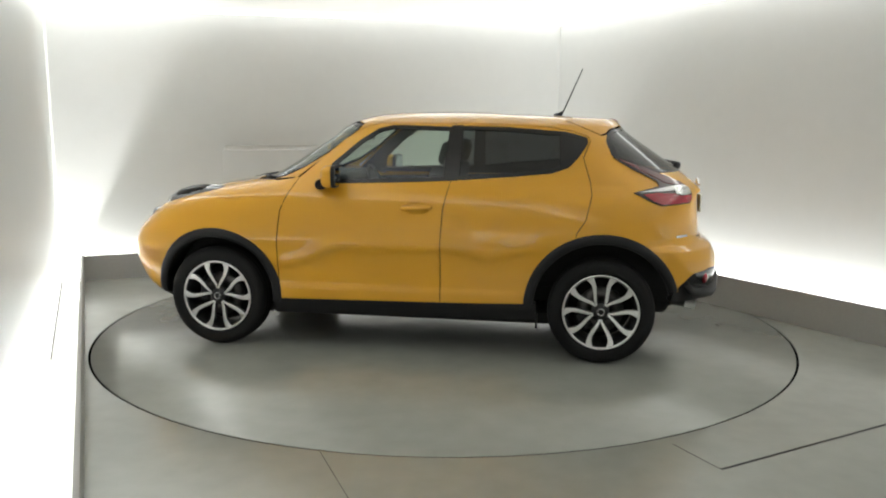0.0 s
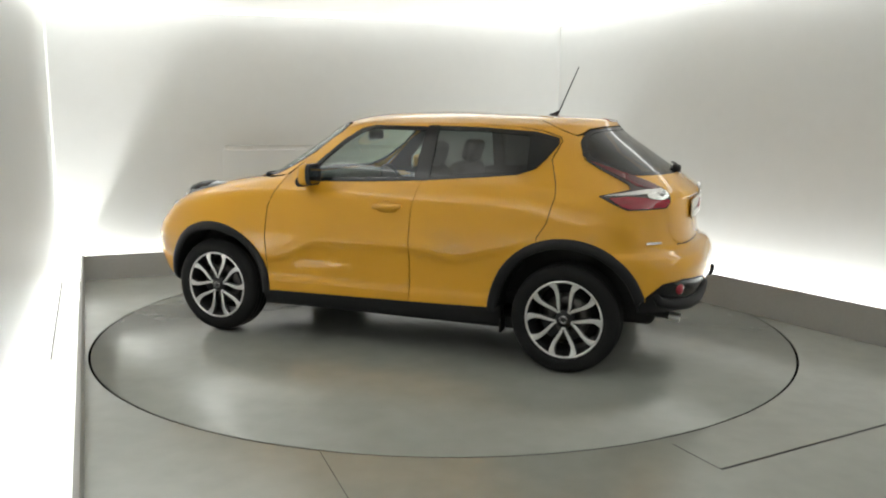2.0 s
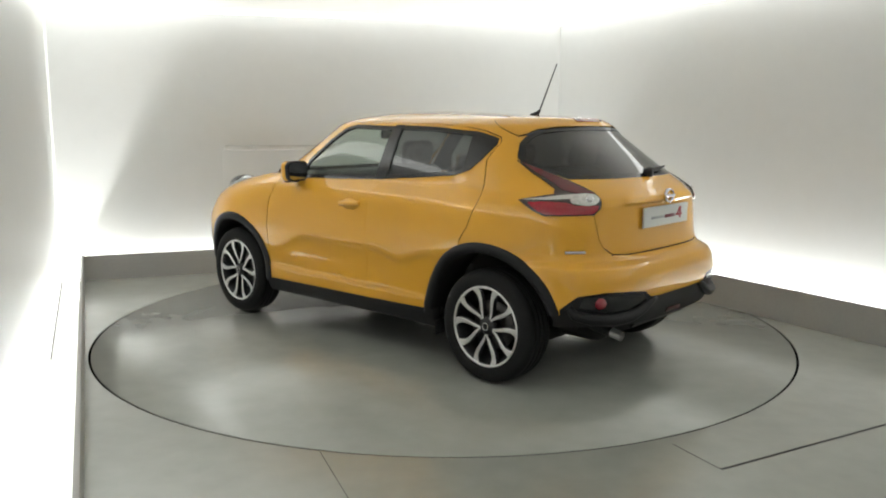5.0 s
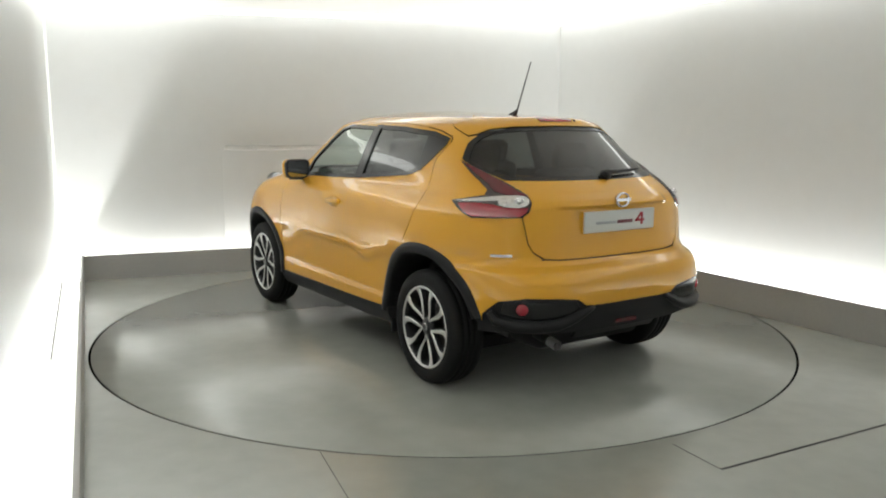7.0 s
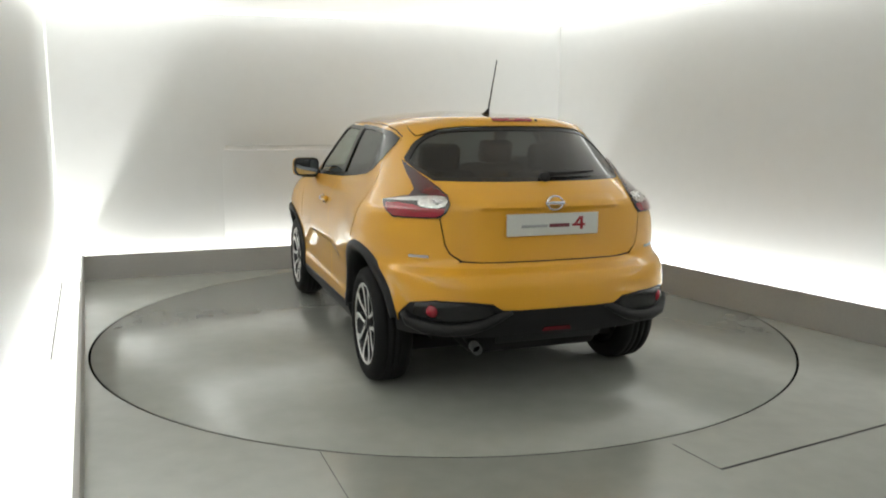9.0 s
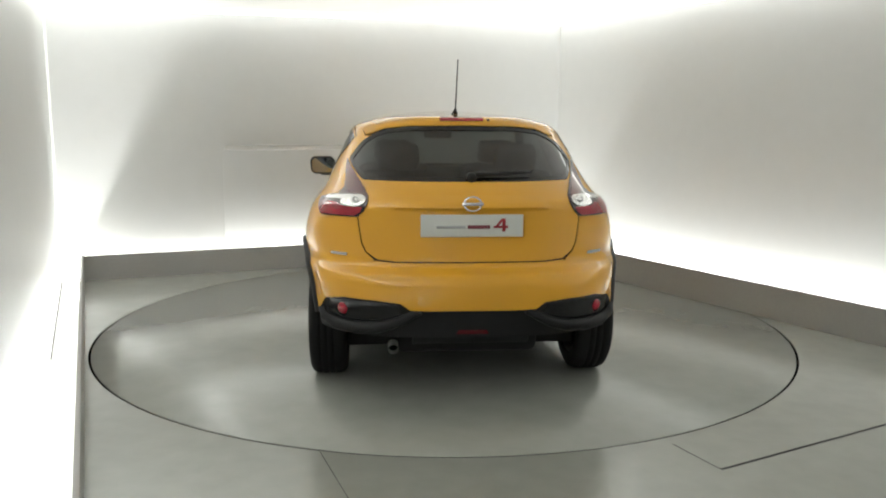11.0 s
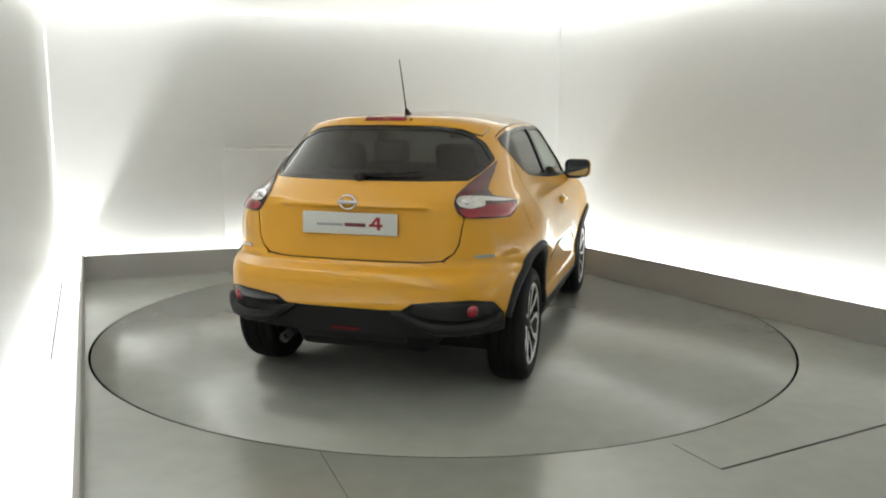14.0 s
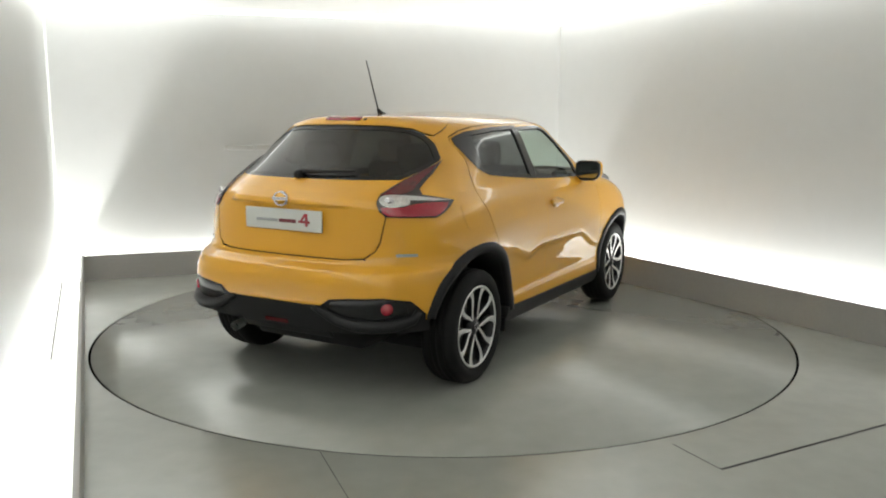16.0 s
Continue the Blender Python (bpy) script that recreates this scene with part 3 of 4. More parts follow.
    part("badge_ring", lathe([(0.018, 0.089), (0.018, 0.093), (0.024, 0.093), (0.024, 0.089)], "y", 28, True), M_CHROME, w)
    return w


def seat(car, x, y, rear=False):
    turn = Matrix.Rotation(radians(-16), 3, "Y")
    part("seat_back", block((0.13, 0.50, 0.58), (x - 0.27, y, 0.92), 0.055, turn=turn), M_SEAT, car, "dark cloth seat back")
    part("headrest", block((0.10, 0.26, 0.17), (x - 0.375, y, 1.285), 0.045, turn=turn), M_SEAT, car, "dark cloth headrest")
    part("seat_cushion", block((0.50, 0.52, 0.16), (x, y, 0.62), 0.055), M_SEAT, car, "dark cloth seat cushion")


def side_parts(car, s):
    """All that the car has once on each flank. s: 1 left, -1 right."""
    fa = arch(1.265, FRONT_ARCH_R, 178, 18)
    ra = arch(-1.265, REAR_ARCH_R, 20, 152)
    # front wing
    wing = [X(0.82, 0.335)] + DOOR_FRONT[1:-1] + [X(0.705, 1.135), X(0.84, 1.112), (2.50, 1.075), (2.60, 1.030), (2.66, 0.985), (2.72, 0.93), (2.70, 0.80), (2.56, 0.66)] + fa[::-1]
    skin("front_wing", wing, M_PAINT, car, side=s)
    # doors
    fd = DOOR_FRONT + DOOR_TOP[1:] + DOOR_MID[1:]
    door = skin("front_door", fd, M_PAINT, car, gap=0.0034, holes=[WINDOW_F], side=s)
    skin("window_trim", inset(dense(WINDOW_F), -0.017), M_GLOSSBLACK, door, "gloss black window surround", holes=[inset(dense(WINDOW_F), 0.010)], off=0.003, gap=0, side=s)
    skin("window_pane", WINDOW_F, M_GLASS, door, "clear tinted side window", off=-0.006, gap=0, flange=0, side=s)
    bot = [X(-0.25, 0.352), X(-0.52, 0.357), X(-0.80, 0.366)]
    rd = DOOR_MID + bot[1:] + [q for q in arch(-1.265, REAR_ARCH_R, 10, 85) if hull(*q)[0] > -1.09 and q[1] > 0.37] + [X(-1.10, 0.797)] + DOOR_REAR[::-1] + DOOR_TOP_REAR[::-1][1:-1]
    door2 = skin("rear_door", rd, M_PAINT, car, gap=0.0034, holes=[WINDOW_R], side=s)
    skin("window_trim", inset(dense(WINDOW_R), -0.017), M_GLOSSBLACK, door2, "gloss black window surround", holes=[inset(dense(WINDOW_R), 0.010)], off=0.003, gap=0, side=s)
    skin("window_pane", WINDOW_R, M_PRIVACY, door2, "dark privacy glass", off=-0.006, gap=0, flange=0, side=s)
    skin("quarter_light", [X(-0.985, 1.218), X(-1.03, 1.235), X(-1.085, 1.292), X(-1.138, 1.372), X(-1.136, 1.393), X(-1.01, 1.424), X(-0.975, 1.428)], M_GLOSSBLACK, door2, "black corner with a hidden door handle", off=0.001, gap=0, side=s)
    skin("pillar_cover", [X(-0.255, 1.126), X(-0.350, 1.130), X(-0.362, 1.474), X(-0.284, 1.472)], M_GLOSSBLACK, door2, "black pillar cover", off=0.004, gap=0, side=s)
    # front door handle in its dish
    hp = hull(at_x(-0.10, 0.955), 0.955)
    hd = part("handle", block((0.20, 0.030, 0.034), (hp[0], s * (hp[1] + 0.012), 0.962), 0.012, turn=Matrix.Rotation(radians(3), 3, "Y")), M_PAINT, door, "body-coloured pull handle")
    dish = lathe([(0.0, -0.002), (0.055, 0.002), (0.062, 0.004), (0.0, 0.004)], "y", 28)
    bmesh.ops.transform(dish, matrix=Matrix.Translation((hp[0], s * (hp[1] + 0.001), 0.957)) @ Matrix.Diagonal((1.35, s, 0.62, 1)), verts=dish.verts)
    part("handle_dish", dish, M_PAINT, door)
    # quarter panel with the rear pillar
    q = [X(-0.90, 1.472), X(-1.05, 1.449), X(-1.155, 1.414)] + DOOR_REAR + [X(-1.10, 0.797)] + [p for p in ra if -1.45 < hull(*p)[0] < -1.10]
    q += [X(-1.452, 0.762), (0.60, 0.762), (0.285, 0.768), (0.262, 0.782), (0.309, 0.821), (0.331, 0.868), (0.364, 1.0), (0.368, 1.10)] + GLASS_EDGE[:6] + [(0.585, 1.416), (0.655, 1.455), (0.70, 1.490), X(-1.03, 1.492)]
    skin("quarter_panel", q, M_PAINT, car, gap=0.0016, side=s)
    # lining of the cabin's pillars
    flank = [X(0.74, 1.09), X(0.62, 1.20), X(0.44, 1.36), X(0.30, 1.455), X(0.17, 1.492), X(-0.60, 1.495), X(-1.10, 1.475), X(-1.20, 1.42), X(-1.28, 1.30), X(-1.45, 1.16), X(-1.45, 1.09)]
    skin("pillar_lining", flank, M_TRIM, car, "dark pillar lining", holes=[inset(dense(WINDOW_F), 0.006), inset(dense(WINDOW_R), 0.006)], off=-0.014, gap=0, flange=0.0, side=s)
    # tail lamp
    lamp = skin("tail_lamp", LAMP, M_LAMPDARK, car, "boomerang tail lamp, red and clear", off=0.010, gap=0, flange=0.024, side=s)
    skin("clear_lens", [(0.47, 1.084), (0.60, 1.076), (0.722, 1.072), (0.60, 1.091), (0.54, 1.099), (0.47, 1.105)], M_STRIPE, lamp, "silver lamp stripe", off=0.014, gap=0, flange=0.006, side=s)
    skin("red_lens", [(0.352, 1.050), (0.352, 1.026), (0.378, 1.007), (0.600, 1.002), (0.650, 1.022), (0.700, 1.060), (0.62, 1.066), (0.520, 1.062), (0.46, 1.048)], M_RED, lamp, "red lamp section", off=0.014, gap=0, flange=0.006, side=s)
    skin("upper_lens", [(0.655, 1.270), (0.570, 1.228), (0.480, 1.175), (0.410, 1.126), (0.372, 1.106), (0.47, 1.110), (0.530, 1.126), (0.550, 1.156), (0.612, 1.222)], M_DARKRED, lamp, "dark red upper lamp arm", off=0.013, gap=0, flange=0.005, side=s)
    skin("bulb_lens", rounded([(0.385, 1.104), (0.358, 1.086), (0.358, 1.060), (0.40, 1.048), (0.485, 1.056), (0.505, 1.072), (0.495, 1.096), (0.45, 1.106)]), M_SILVERLAMP, lamp, "faceted clear lamp section", off=0.016, gap=0, flange=0.008, side=s)
    bp = hull(0.405, 1.078, 0.014)
    bulb = lathe([(0.0, -0.016), (0.010, -0.013), (0.014, -0.004), (0.021, -0.008), (0.026, -0.002), (0.026, 0.01)], "x", 20)
    bmesh.ops.transform(bulb, matrix=pose(bp[0], s * bp[1], bp[2], 0, 0, s * -35), verts=bulb.verts)
    part("bulb", bulb, M_CHROME, lamp, "bright reflector round the bulb")
    # wheel arch cladding and liner
    for cx, R, a0, a1 in ((1.265, FRONT_ARCH_R, -2, 184), (-1.265, REAR_ARCH_R, 0, 164)):
        verts, faces, n = [], [], 44
        prof = ((R + 0.004, 0.002), (R - 0.004, 0.014), (R - 0.028, 0.017), (R - 0.052, 0.011), (R - 0.058, 0.0), (R - 0.058, -0.06), (R - 0.04, -0.30))
        for k in range(n + 1):
            a = radians(a0 + (a1 - a0) * k / n)
            for r, o in prof:
                x, z = cx + r * math.cos(a), 0.345 + r * math.sin(a)
                rr = max(r, R - 0.052)
                xs, zs = cx + rr * math.cos(a), 0.345 + rr * math.sin(a)
                y = hull(at_x(xs, zs), max(zs, 0.33))[1] + o
                verts.append((x, s * y, z))
        m = len(prof)
        for k in range(n):
            for j in range(m - 1):
                f = (k * m + j, k * m + j + 1, (k + 1) * m + j + 1, (k + 1) * m + j)
                faces.append(f if s > 0 else f[::-1])
        part("arch_cladding", mesh_of("arch_cladding", verts, faces, M_BLACK, True), M_BLACK, car, "black plastic wheel arch cladding")
    # sill
    sill = [X(0.86, 0.335), X(-0.25, 0.352), X(-0.86, 0.367), X(-0.86, 0.27), X(0.86, 0.24)]
    skin("sill", sill, M_BLACK, car, "black plastic sill cladding", off=0.008, gap=0, flange=0.10, side=s)
    flap = block((0.012, 0.09, 0.09), (-0.865, s * 0.815, 0.255), 0.004)
    part("mud_flap", flap, M_BLACK, car)
    # door mirror
    mirror = block((0.090, 0.190, 0.138), (-0.030, 0.0, 0.0), 0.040, 5)
    for v in mirror.verts:
        if v.co.x > 0:
            v.co.z *= 1 - 1.6 * v.co.x
            v.co.y *= 1 - 1.2 * v.co.x
    m4 = pose(0.485, s * 0.922, 1.152, 0, 0, s * 7)
    bmesh.ops.transform(mirror, matrix=m4, verts=mirror.verts)
    mo = part("door_mirror", mirror, M_PAINT, car, "yellow door mirror with a black foot")
    g = plate_outline(0.170, 0.116, 0.038, -0.081, -0.070)
    bmesh.ops.transform(g, matrix=m4, verts=g.verts)
    part("mirror_glass", g, M_MIRROR, mo, "mirror glass")
    b = plate_outline(0.192, 0.138, 0.045, -0.078, -0.052)
    bmesh.ops.transform(b, matrix=m4, verts=b.verts)
    part("mirror_rim", b, M_BLACK, mo, "black mirror rim")
    part("mirror_foot", tube([(0.52, s * 0.78, 1.096), (0.52, s * 0.85, 1.092), (0.515, s * 0.93, 1.10)], [0.030, 0.028, 0.034], 12), M_BLACK, mo, "black mirror foot")
    # headlamps: a lens along the top of the wing, a round lamp below
    pod = lathe([(0.0, -0.235), (0.022, -0.22), (0.048, -0.15), (0.062, -0.05), (0.064, 0.05), (0.054, 0.13), (0.030, 0.185), (0.0, 0.20)], "x", 24)
    pm = pose(1.500, s * 0.650, 0.985, 0, 13, s * -15) @ Matrix.Diagonal((1.18, 1.30, 1.0, 1))
    bmesh.ops.transform(pod, matrix=pm, verts=pod.verts)
    hl = part("upper_headlamp", pod, M_CLEARLAMP, car, "clear raised lamp pod on the wing")
    bez = lathe([(0.0, -0.16), (0.020, -0.15), (0.040, -0.09), (0.050, 0.0), (0.046, 0.08), (0.028, 0.13), (0.0, 0.14)], "x", 20)
    bmesh.ops.transform(bez, matrix=pm @ Matrix.Translation((-0.01, s * 0.012, 0.020)), verts=bez.verts)
    part("lamp_bezel", bez, M_GLOSSBLACK, hl, "dark lamp inside")
    f = hull(2.64, 0.80)
    rl = lathe([(0.0, 0.05), (0.06, 0.042), (0.092, 0.02), (0.10, -0.03)], "x", 32)
    bmesh.ops.transform(rl, matrix=pose(f[0] - 0.065, s * (f[1] - 0.045), 0.80, 0, 0, s * 30), verts=rl.verts)
    part("round_headlamp", rl, M_CLEARLAMP, car, "round clear headlamp")
    # fog lamp in the bumper
    p = hull(at_y(0.672, 0.535), 0.535)
    fog = lathe([(0.0, -0.022), (0.024, -0.018), (0.034, -0.006), (0.036, 0.03), (0.0, 0.03)], "x", 28)
    bmesh.ops.transform(fog, matrix=pose(p[0] + 0.012, s * (p[1] - 0.004), 0.540, 0, 0, s * -28), verts=fog.verts)
    part("fog_lamp", fog, M_RED, car, "round red fog lamp")
    skin("bumper_pocket", [Y(0.35, 0.515), Y(0.39, 0.570), Y(0.52, 0.586), Y(0.66, 0.592), Y(0.745, 0.580), Y(0.755, 0.515), Y(0.62, 0.485), Y(0.45, 0.490)], M_GLOSSBLACK, car, "dark recess round the fog lamp", off=-0.003, gap=0, flange=0.0, side=s)
    # badge at the tail
    skin("badge", [Y(0.650, 0.796), Y(0.650, 0.810), Y(0.738, 0.810), Y(0.738, 0.796)], M_STRIPE if s > 0 else M_BADGEBLUE, car, "small silver badge" if s > 0 else "small silver-blue badge", off=0.004, gap=0, flange=0.004, side=s)


def car_body():
    car = thing("car", "orange-yellow compact crossover car with black cladding, on the turntable", "car")
    for s in (1, -1):
        side_parts(car, s)
    # bonnet, screen, roof
    skin("bonnet", [(2.36, 1.112), (2.50, 1.078), (2.60, 1.033), (2.66, 0.99), (2.72, 0.93), (2.80, 0.905), (3.0, 0.90), (3.0, 1.105), (2.6, 1.108)], M_PAINT, car)
    screen = [(3.0, 1.125), (2.60, 1.125), (2.42, 1.135), (2.36, 1.20), (2.345, 1.32), (2.36, 1.44), (2.42, 1.478), (3.0, 1.50)]
    skin("windscreen", screen, M_GLASS, car, "clear laminated windscreen", off=-0.004, gap=0, flange=0)
    skin("screen_surround", [(3.0, 1.112)] + inset(dense(screen[1:-1], closed=False), -0.004) + [(3.0, 1.506), (3.0, 1.494), (2.43, 1.472), (2.368, 1.436), (2.353, 1.32), (2.368, 1.205), (2.435, 1.142), (2.62, 1.134), (3.0, 1.134)], M_GLOSSBLACK, car, "black windscreen edge", off=-0.001, gap=0)
    # pillars between screen and doors run into the roof
    pillar_in = [(2.42, 1.118), (2.38, 1.14), (2.345, 1.20), (2.33, 1.32), (2.345, 1.44), (2.40, 1.486), (2.60, 1.500), (3.0, 1.508)]
    roof = [X(0.72, 1.135)] + DOOR_TOP[1:] + DOOR_TOP_REAR[1:3] + [X(-1.03, 1.492), (0.70, 1.491), (0.70, 1.512), (0.45, 1.540), (0.0, 1.5435), (0.0, 1.573), (3.0, 1.573)] + pillar_in[::-1]
    skin("roof", roof, M_PAINT, car)
    # tail: spoiler, gate, glass, bumper
    spoiler = [(0.0, 1.5425), (0.45, 1.539), (0.70, 1.510), (0.70, 1.490), (0.655, 1.458), (0.585, 1.420), (0.520, 1.432), (0.429, 1.458), (0.25, 1.474), (0.0, 1.478)]
    sp = skin("spoiler", spoiler, M_PAINT, car, off=0.003, gap=0.0, flange=0.012)
    skin("brake_lamp", [(0.0, 1.500), (0.0, 1.522), Y(0.118, 1.522), Y(0.128, 1.512), Y(0.125, 1.500)], M_RED, sp, "red high brake lamp", off=0.007, gap=0, flange=0.008)
    gate = [(0.0, 0.779), (0.18, 0.780), (0.255, 0.787), (0.305, 0.822), (0.327, 0.868), (0.360, 1.0), (0.364, 1.10), (0.467, 1.186), (0.30, 1.186), (0.0, 1.186)]
    skin("tailgate", gate, M_PAINT, car, gap=0.001)
    rg = skin("rear_window", [(0.0, 1.190), (0.25, 1.190)] + GLASS_EDGE, M_REARGLASS, car, "dark tinted rear window", off=-0.004, gap=0, flange=0)
    skin("window_edge", [(0.0, 1.186), (0.25, 1.186)] + GLASS_EDGE[:-1] + [(0.0, 1.474), (0.0, 1.455), (0.25, 1.451), (0.41, 1.437), (0.49, 1.414), (0.565, 1.372), (0.625, 1.288), (0.55, 1.25), (0.455, 1.208), (0.25, 1.206), (0.0, 1.206)], M_GLOSSBLACK, rg, "black printed glass edge", off=0.0, gap=0)
    nz = hull(at_y(0.155, 1.508), 1.508)
    part("washer_nozzle", lathe([(0.0, -0.012), (0.007, -0.010), (0.009, 0.0), (0.009, 0.01)], "x", 14), M_BLACK, sp).matrix_local = Matrix.Translation((nz[0], -nz[1], 1.508))
    skin("fuel_flap", rounded([X(-1.42, 1.06), X(-1.25, 1.05), X(-1.245, 0.90), X(-1.42, 0.91)]), M_PAINT, car, "round-cornered fuel flap", off=0.002, gap=0, flange=0.004, side=-1)
    mi = np.array([1, -1, 1])
    wp = [hull(at_y(y, 1.205 + 0.03 * (0.06 + y)), 1.205 + 0.03 * (0.06 + y), 0.018) * mi for y in np.linspace(0.02, 0.34, 8)]
    part("rear_wiper", tube([tuple(p) for p in wp], [0.016, 0.014, 0.012, 0.011, 0.010, 0.009, 0.008, 0.006], 8), M_BLACK, rg, "black rear wiper arm")
    wq = hull(0.0, 1.20, 0.02)
    part("wiper_boss", lathe([(0.0, -0.03), (0.022, -0.026), (0.028, 0.0), (0.028, 0.02)], "x", 20), M_BLACK, rg).matrix_local = Matrix.Translation((wq[0], -0.01, 1.207))
    bump = BUMPER_LOW + [p for p in arch(-1.265, REAR_ARCH_R, 110, 168) if hull(*p)[0] < -1.45 and p[1] > 0.46][::-1] + [X(-1.452, 0.772), (0.60, 0.772), Y(0.505, 0.776), (0.255, 0.779), (0.18, 0.773), (0.0, 0.772)]
    skin("rear_bumper", bump, M_PAINT, car, off=0.0015, gap=0.0, flange=0.006)
    low = [(0.0, 0.385), (0.0, 0.40)] + [Y(0.0, 0.548), Y(0.22, 0.548), Y(0.32, 0.553), Y(0.37, 0.588), Y(0.50, 0.603), Y(0.66, 0.610), X(-1.82, 0.588), X(-1.73, 0.505), X(-1.700, 0.45), X(-1.69, 0.40), (0.55, 0.40), (0.35, 0.40), (0.15, 0.39)]
    lb = skin("bumper_cladding", low, M_BLACK, car, "black plastic lower bumper", off=-0.006, gap=0, flange=0.05)
    for s in (1, -1):
        lip = [hull(at_y(y, z), z, 0.004) * np.array([1, s, 1]) for y, z in [(0.785, 0.52), (0.765, 0.475), (0.70, 0.452), (0.60, 0.445), (0.50, 0.450), (0.42, 0.470), (0.36, 0.498), (0.31, 0.522), (0.27, 0.533)]]
        part("bumper_lip", tube([tuple(p) for p in lip], [0.020, 0.028, 0.034, 0.036, 0.034, 0.030, 0.026, 0.020, 0.010], 12), M_BLACK, lb, "black rolled bumper lip")
    diffuser = block((0.02, 0.62, 0.16), (-1.93, 0, 0.40), 0.006, turn=Matrix.Rotation(radians(-38), 3, "Y"))
    part("diffuser", diffuser, M_BLACK, lb, "slanted black middle of the bumper")
    skin("low_reflector", [(0.0, 0.41), Y(0.0, 0.432), Y(0.075, 0.432), Y(0.085, 0.41)], M_DARKRED, lb, "dark red low lamp", off=0.001, gap=0, flange=0.006)
    # number plate with its print as bars
    px = hull(0.0, 0.965)[0]
    pl = part("number_plate", block((0.012, 0.535, 0.116), (px - 0.012, 0.0, 0.968), 0.004), M_PLATE, car, "white plate with a printed mark")
    for y, z, w, h, lean, m in ((0.110, 0.962, 0.15, 0.015, 0, M_BARGREY), (-0.035, 0.962, 0.118, 0.019, 0, M_BARWINE), (-0.150, 0.962, 0.076, 0.013, 0, M_BARRED), (-0.166, 0.972, 0.017, 0.068, 0, M_BARRED), (-0.142, 0.982, 0.013, 0.060, 38, M_BARRED)):
        part("print_bar", block((0.003, w, h), (px - 0.0190, y, z), 0.0008, 1, Matrix.Rotation(radians(lean), 3, "X")), m, pl)
    # round badge
    bx = hull(0.0, 1.078)[0] - 0.016
    bd = lathe([(0.040, -0.002), (0.040, -0.008), (0.048, -0.008), (0.050, -0.002), (0.050, 0.01), (0.040, 0.01)], "x", 36, True)
    bmesh.ops.transform(bd, matrix=Matrix.Translation((bx, 0, 1.082)) @ Matrix.Diagonal((1, 1, 0.82, 1)), verts=bd.verts)
    bo = part("round_badge", bd, M_CHROME, car, "round chrome badge with a bar")
    part("badge_bar", block((0.010, 0.112, 0.018), (bx - 0.007, 0, 1.082), 0.004), M_CHROME, bo)
    # front end
    skin("front_bumper", [(3.0, 0.895), (2.80, 0.900), (2.725, 0.915), (2.71, 0.80), (2.56, 0.655)] + [p for p in arch(1.265, FRONT_ARCH_R, 40, -2) if hull(*p)[0] > 1.58] + [X(1.70, 0.345), (2.70, 0.36), (3.0, 0.36)], M_PAINT, car)
    skin("front_skirt", [(3.0, 0.354), (2.70, 0.354), X(1.70, 0.340), X(1.66, 0.26), (2.70, 0.24), (3.0, 0.24)], M_BLACK, car, "black plastic front skirt", gap=0)
    cw = [hull(2.45 + 0.1 * k, 1.118 + 0.0 * k, 0.006) for k in range(6)]
    for s in (1, -1):
        part("cowl_edge", tube([tuple(p * np.array([1, s, 1])) for p in cw], 0.010, 8), M_BLACK, car)
    # inner shell, black in place of the shade in the panel gaps; floor pan
    core = [(0.0, 0.42)] + [(0.0, 1.10), (0.45, 1.10), (1.0, 1.10), (1.5, 1.08), (2.0, 1.06), (2.5, 0.98), (2.7, 0.85), (3.0, 0.82), (3.0, 0.26)]
    core += [X(1.70, 0.26)] + arch(1.265, 0.40, 0, 180, 16) + [X(0.86, 0.25), X(-0.86, 0.25)] + arch(-1.265, 0.42, 0, 160, 16) + [X(-1.70, 0.42)]
    skin("inner_shell", core, M_DARK, car, "black inner shell, darkens the gaps between panels", off=-0.020, gap=0, flange=0)
    pan = [tuple(hull(u, 0.30)[:2] * np.array([0.97, 0.80])) for u in np.linspace(0.0, 3.0, 40)]
    pan = [p for p in pan] + [(x, -y) for x, y in pan[::-1][1:-1]]
    pan = [(max(x, -1.42), y) for x, y in pan]
    pan = [p for i, p in enumerate(pan) if i == 0 or math.dist(p, pan[i - 1]) > 0.01]
    part("floor_pan", prism(pan, 0.200, 0.27), M_DARK, car, "dark underbody")
    for cx in (1.265, -1.265):
        part("axle_beam", tube([(cx, -0.66, 0.32), (cx, 0.66, 0.32)], 0.045, 12), M_DARK, car)
        for s in (1, -1):
            part("wheel_well", block((0.90, 0.02, 0.48), (cx, s * 0.60, 0.58), 0.0), M_DARK, car)
    # exhaust
    part("silencer", block((0.30, 0.80, 0.17), (-1.58, 0.0, 0.315), 0.05), M_DARK, car, "dark silencer box")
    # two blocks added under the car to keep light off the floor
    part("mid_shade_block", block((0.50, 0.90, 0.16), (-0.62, 0, 0.245), 0.05), M_DARK, car, "dark block added under the car's middle to shade the floor")
    part("front_shade_block", block((0.60, 1.20, 0.06), (1.33, 0, 0.225), 0.02), M_DARK, car, "dark block added under the car's front to shade the floor")
    pipe = part("exhaust_pipe", tube([(-1.60, 0.33, 0.33), (-1.70, 0.40, 0.327), (-1.80, 0.41, 0.320), (-1.855, 0.41, 0.312)], 0.025, 16, cap=False), M_TRIM, car)
    part("exhaust_tip", tube([(-1.825, 0.41, 0.3165), (-1.855, 0.41, 0.312), (-1.892, 0.41, 0.304)], 0.028, 16, cap=False), M_ALLOY, pipe, "bright exhaust tip")
    # cabin
    for x, y in ((0.15, 0.37), (0.15, -0.37), (-0.72, 0.36), (-0.72, -0.36)):
        seat(car, x, y)
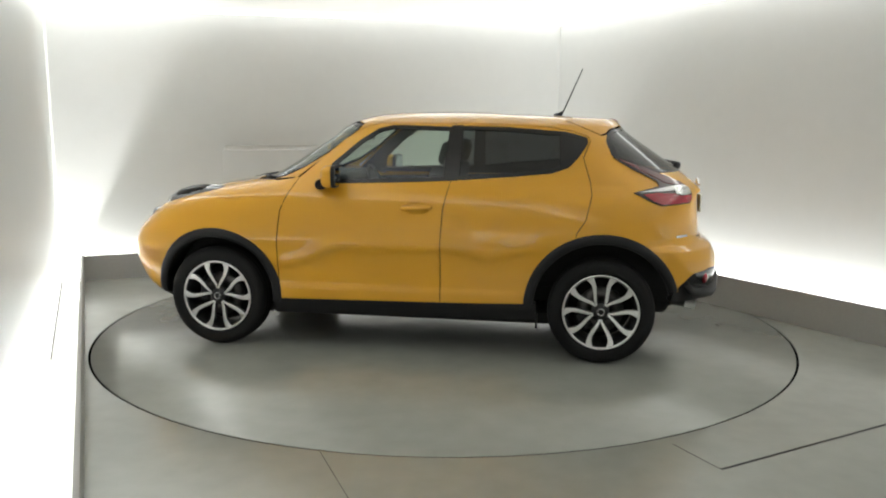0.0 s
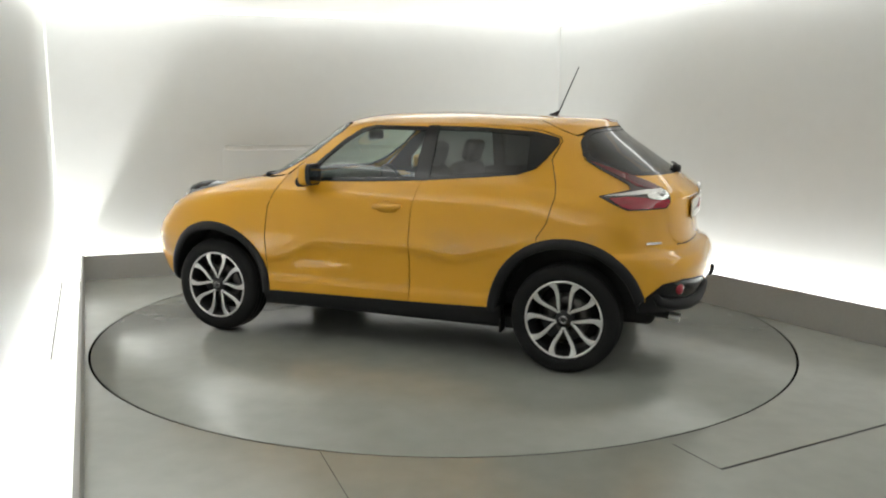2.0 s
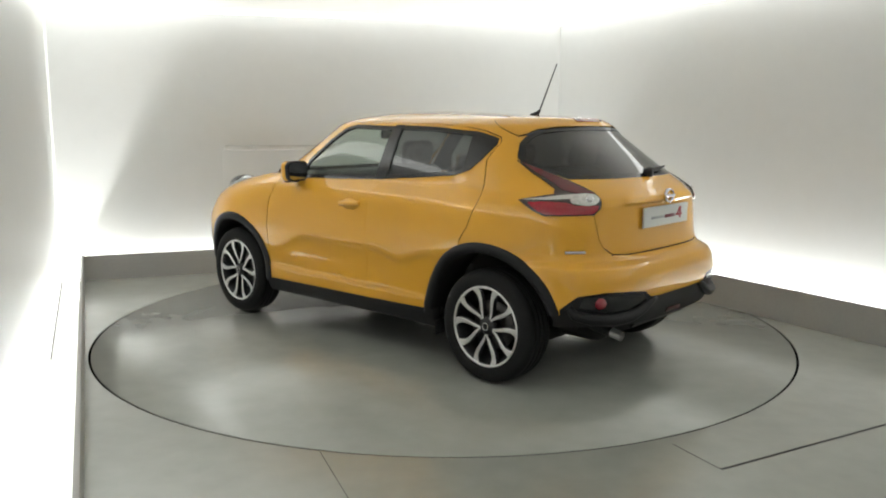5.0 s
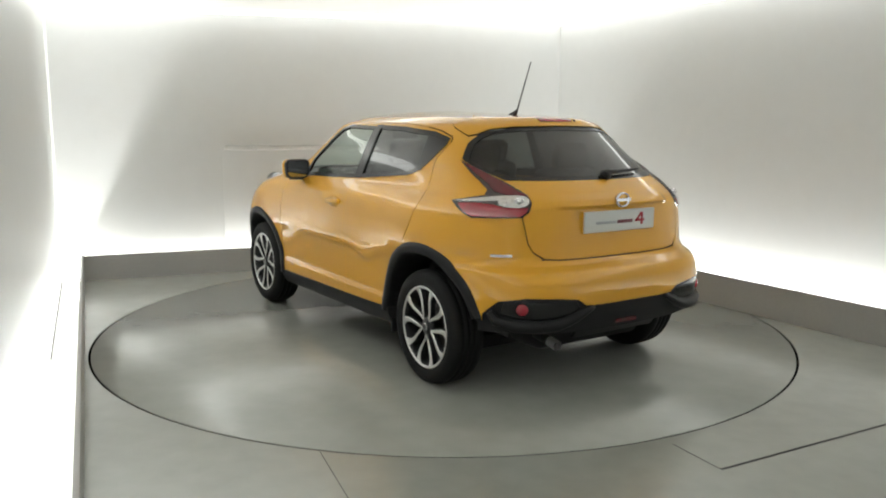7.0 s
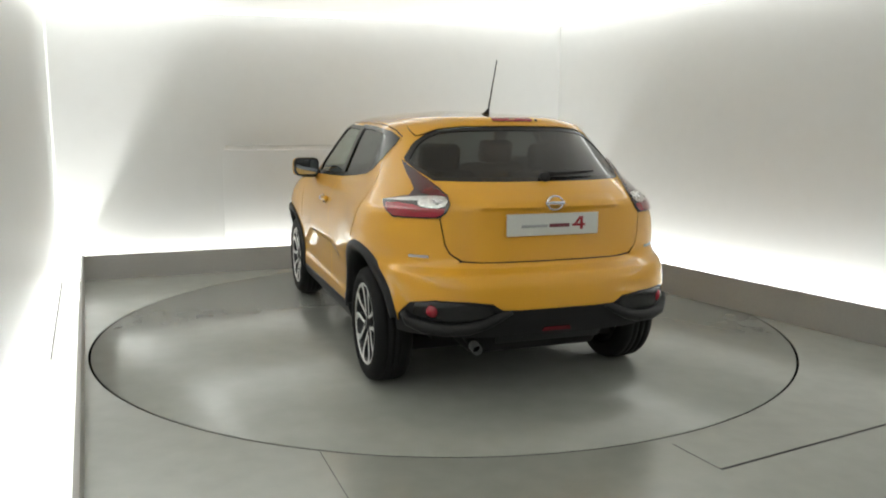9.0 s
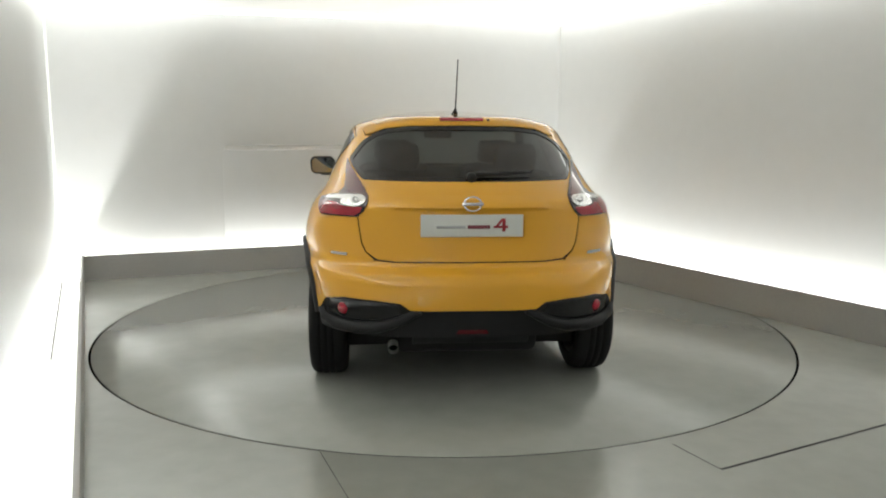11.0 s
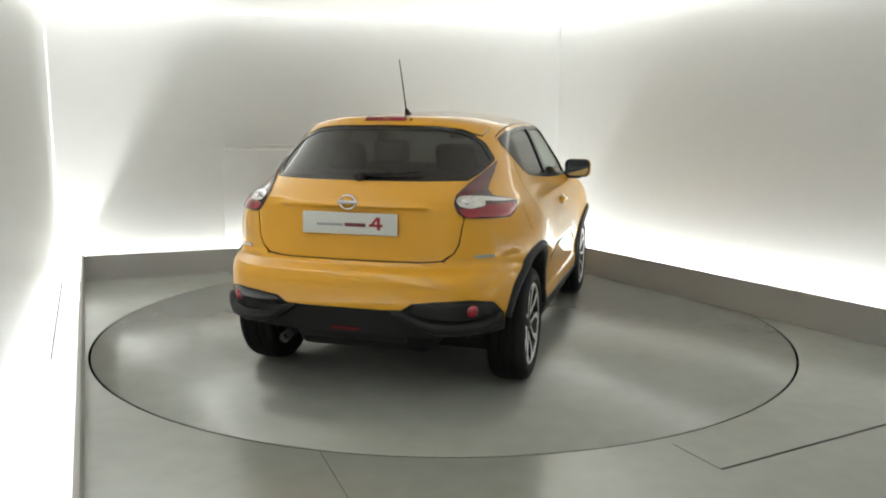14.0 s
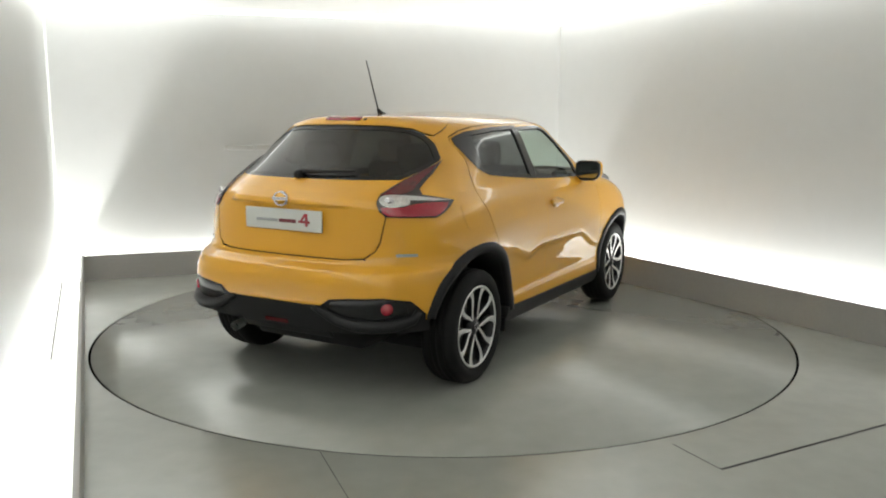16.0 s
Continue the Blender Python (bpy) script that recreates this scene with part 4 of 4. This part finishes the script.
    dash = block((0.42, 1.36, 0.26), (0.72, 0, 0.99), 0.09)
    part("dashboard", dash, M_TRIM, car, "dark dashboard")
    sw = lathe([(0.165, -0.014), (0.179, -0.012), (0.185, 0.0), (0.179, 0.012), (0.165, 0.014), (0.160, 0.0)], "x", 36, True)
    bmesh.ops.transform(sw, matrix=pose(0.46, -0.37, 0.99, 0, 22, 0), verts=sw.verts)
    part("steering_wheel", sw, M_TRIM, car, "black steering wheel")
    part("parcel_shelf", block((0.42, 1.06, 0.03), (-1.34, 0, 1.09), 0.008), M_TRIM, car)
    part("rear_view_mirror", block((0.03, 0.22, 0.07), (0.42, 0, 1.40), 0.02), M_TRIM, car)
    part("cabin_floor", block((2.3, 1.30, 0.04), (-0.25, 0, 0.42), 0.0), M_DARK, car)
    skin("headliner", [(3.0, 1.495), (2.45, 1.482), (2.3, 1.47), (2.0, 1.487), (1.0, 1.487), (0.72, 1.48), (0.45, 1.488), (0.0, 1.490), (0.0, 1.5715), (3.0, 1.5715)], M_LINER, car, "grey headliner", off=-0.022, gap=0, flange=0)
    # aerial
    base = (-0.955, 0.0, 1.531)
    part("aerial_base", tube([(base[0] + 0.02, 0, 1.532), (base[0] - 0.005, 0, 1.552), (base[0] - 0.03, 0, 1.575)], [0.030, 0.018, 0.008], 14), M_BLACK, car, "black aerial foot")
    part("aerial", tube([(base[0] - 0.03, 0, 1.575), (base[0] - 0.155, 0.0, 1.868)], [0.005, 0.0035], 8), M_BLACK, car, "thin black roof aerial")
    # wheels
    for cx in (1.265, -1.265):
        for s in (1, -1):
            wheel(car, cx, s, 0 if cx > 0 else 36)
    return car


turntable = studio()
lights()
the_car = car_body()


def motions():
    rows_car, rows_disc = [], []
    for t, h in enumerate(HEADINGS):
        a = radians(h)
        x = OFFSET[0] * math.cos(a) - OFFSET[1] * math.sin(a)
        y = OFFSET[0] * math.sin(a) + OFFSET[1] * math.cos(a)
        rows_car.append((float(t), pose(x, y, 0.0, 0, 0, h)))
        rows_disc.append((float(t), pose(0, 0, 0, 0, 0, h - HEADINGS[0])))
    walk(turntable, rows_disc)
    walk(the_car, rows_car)


motions()
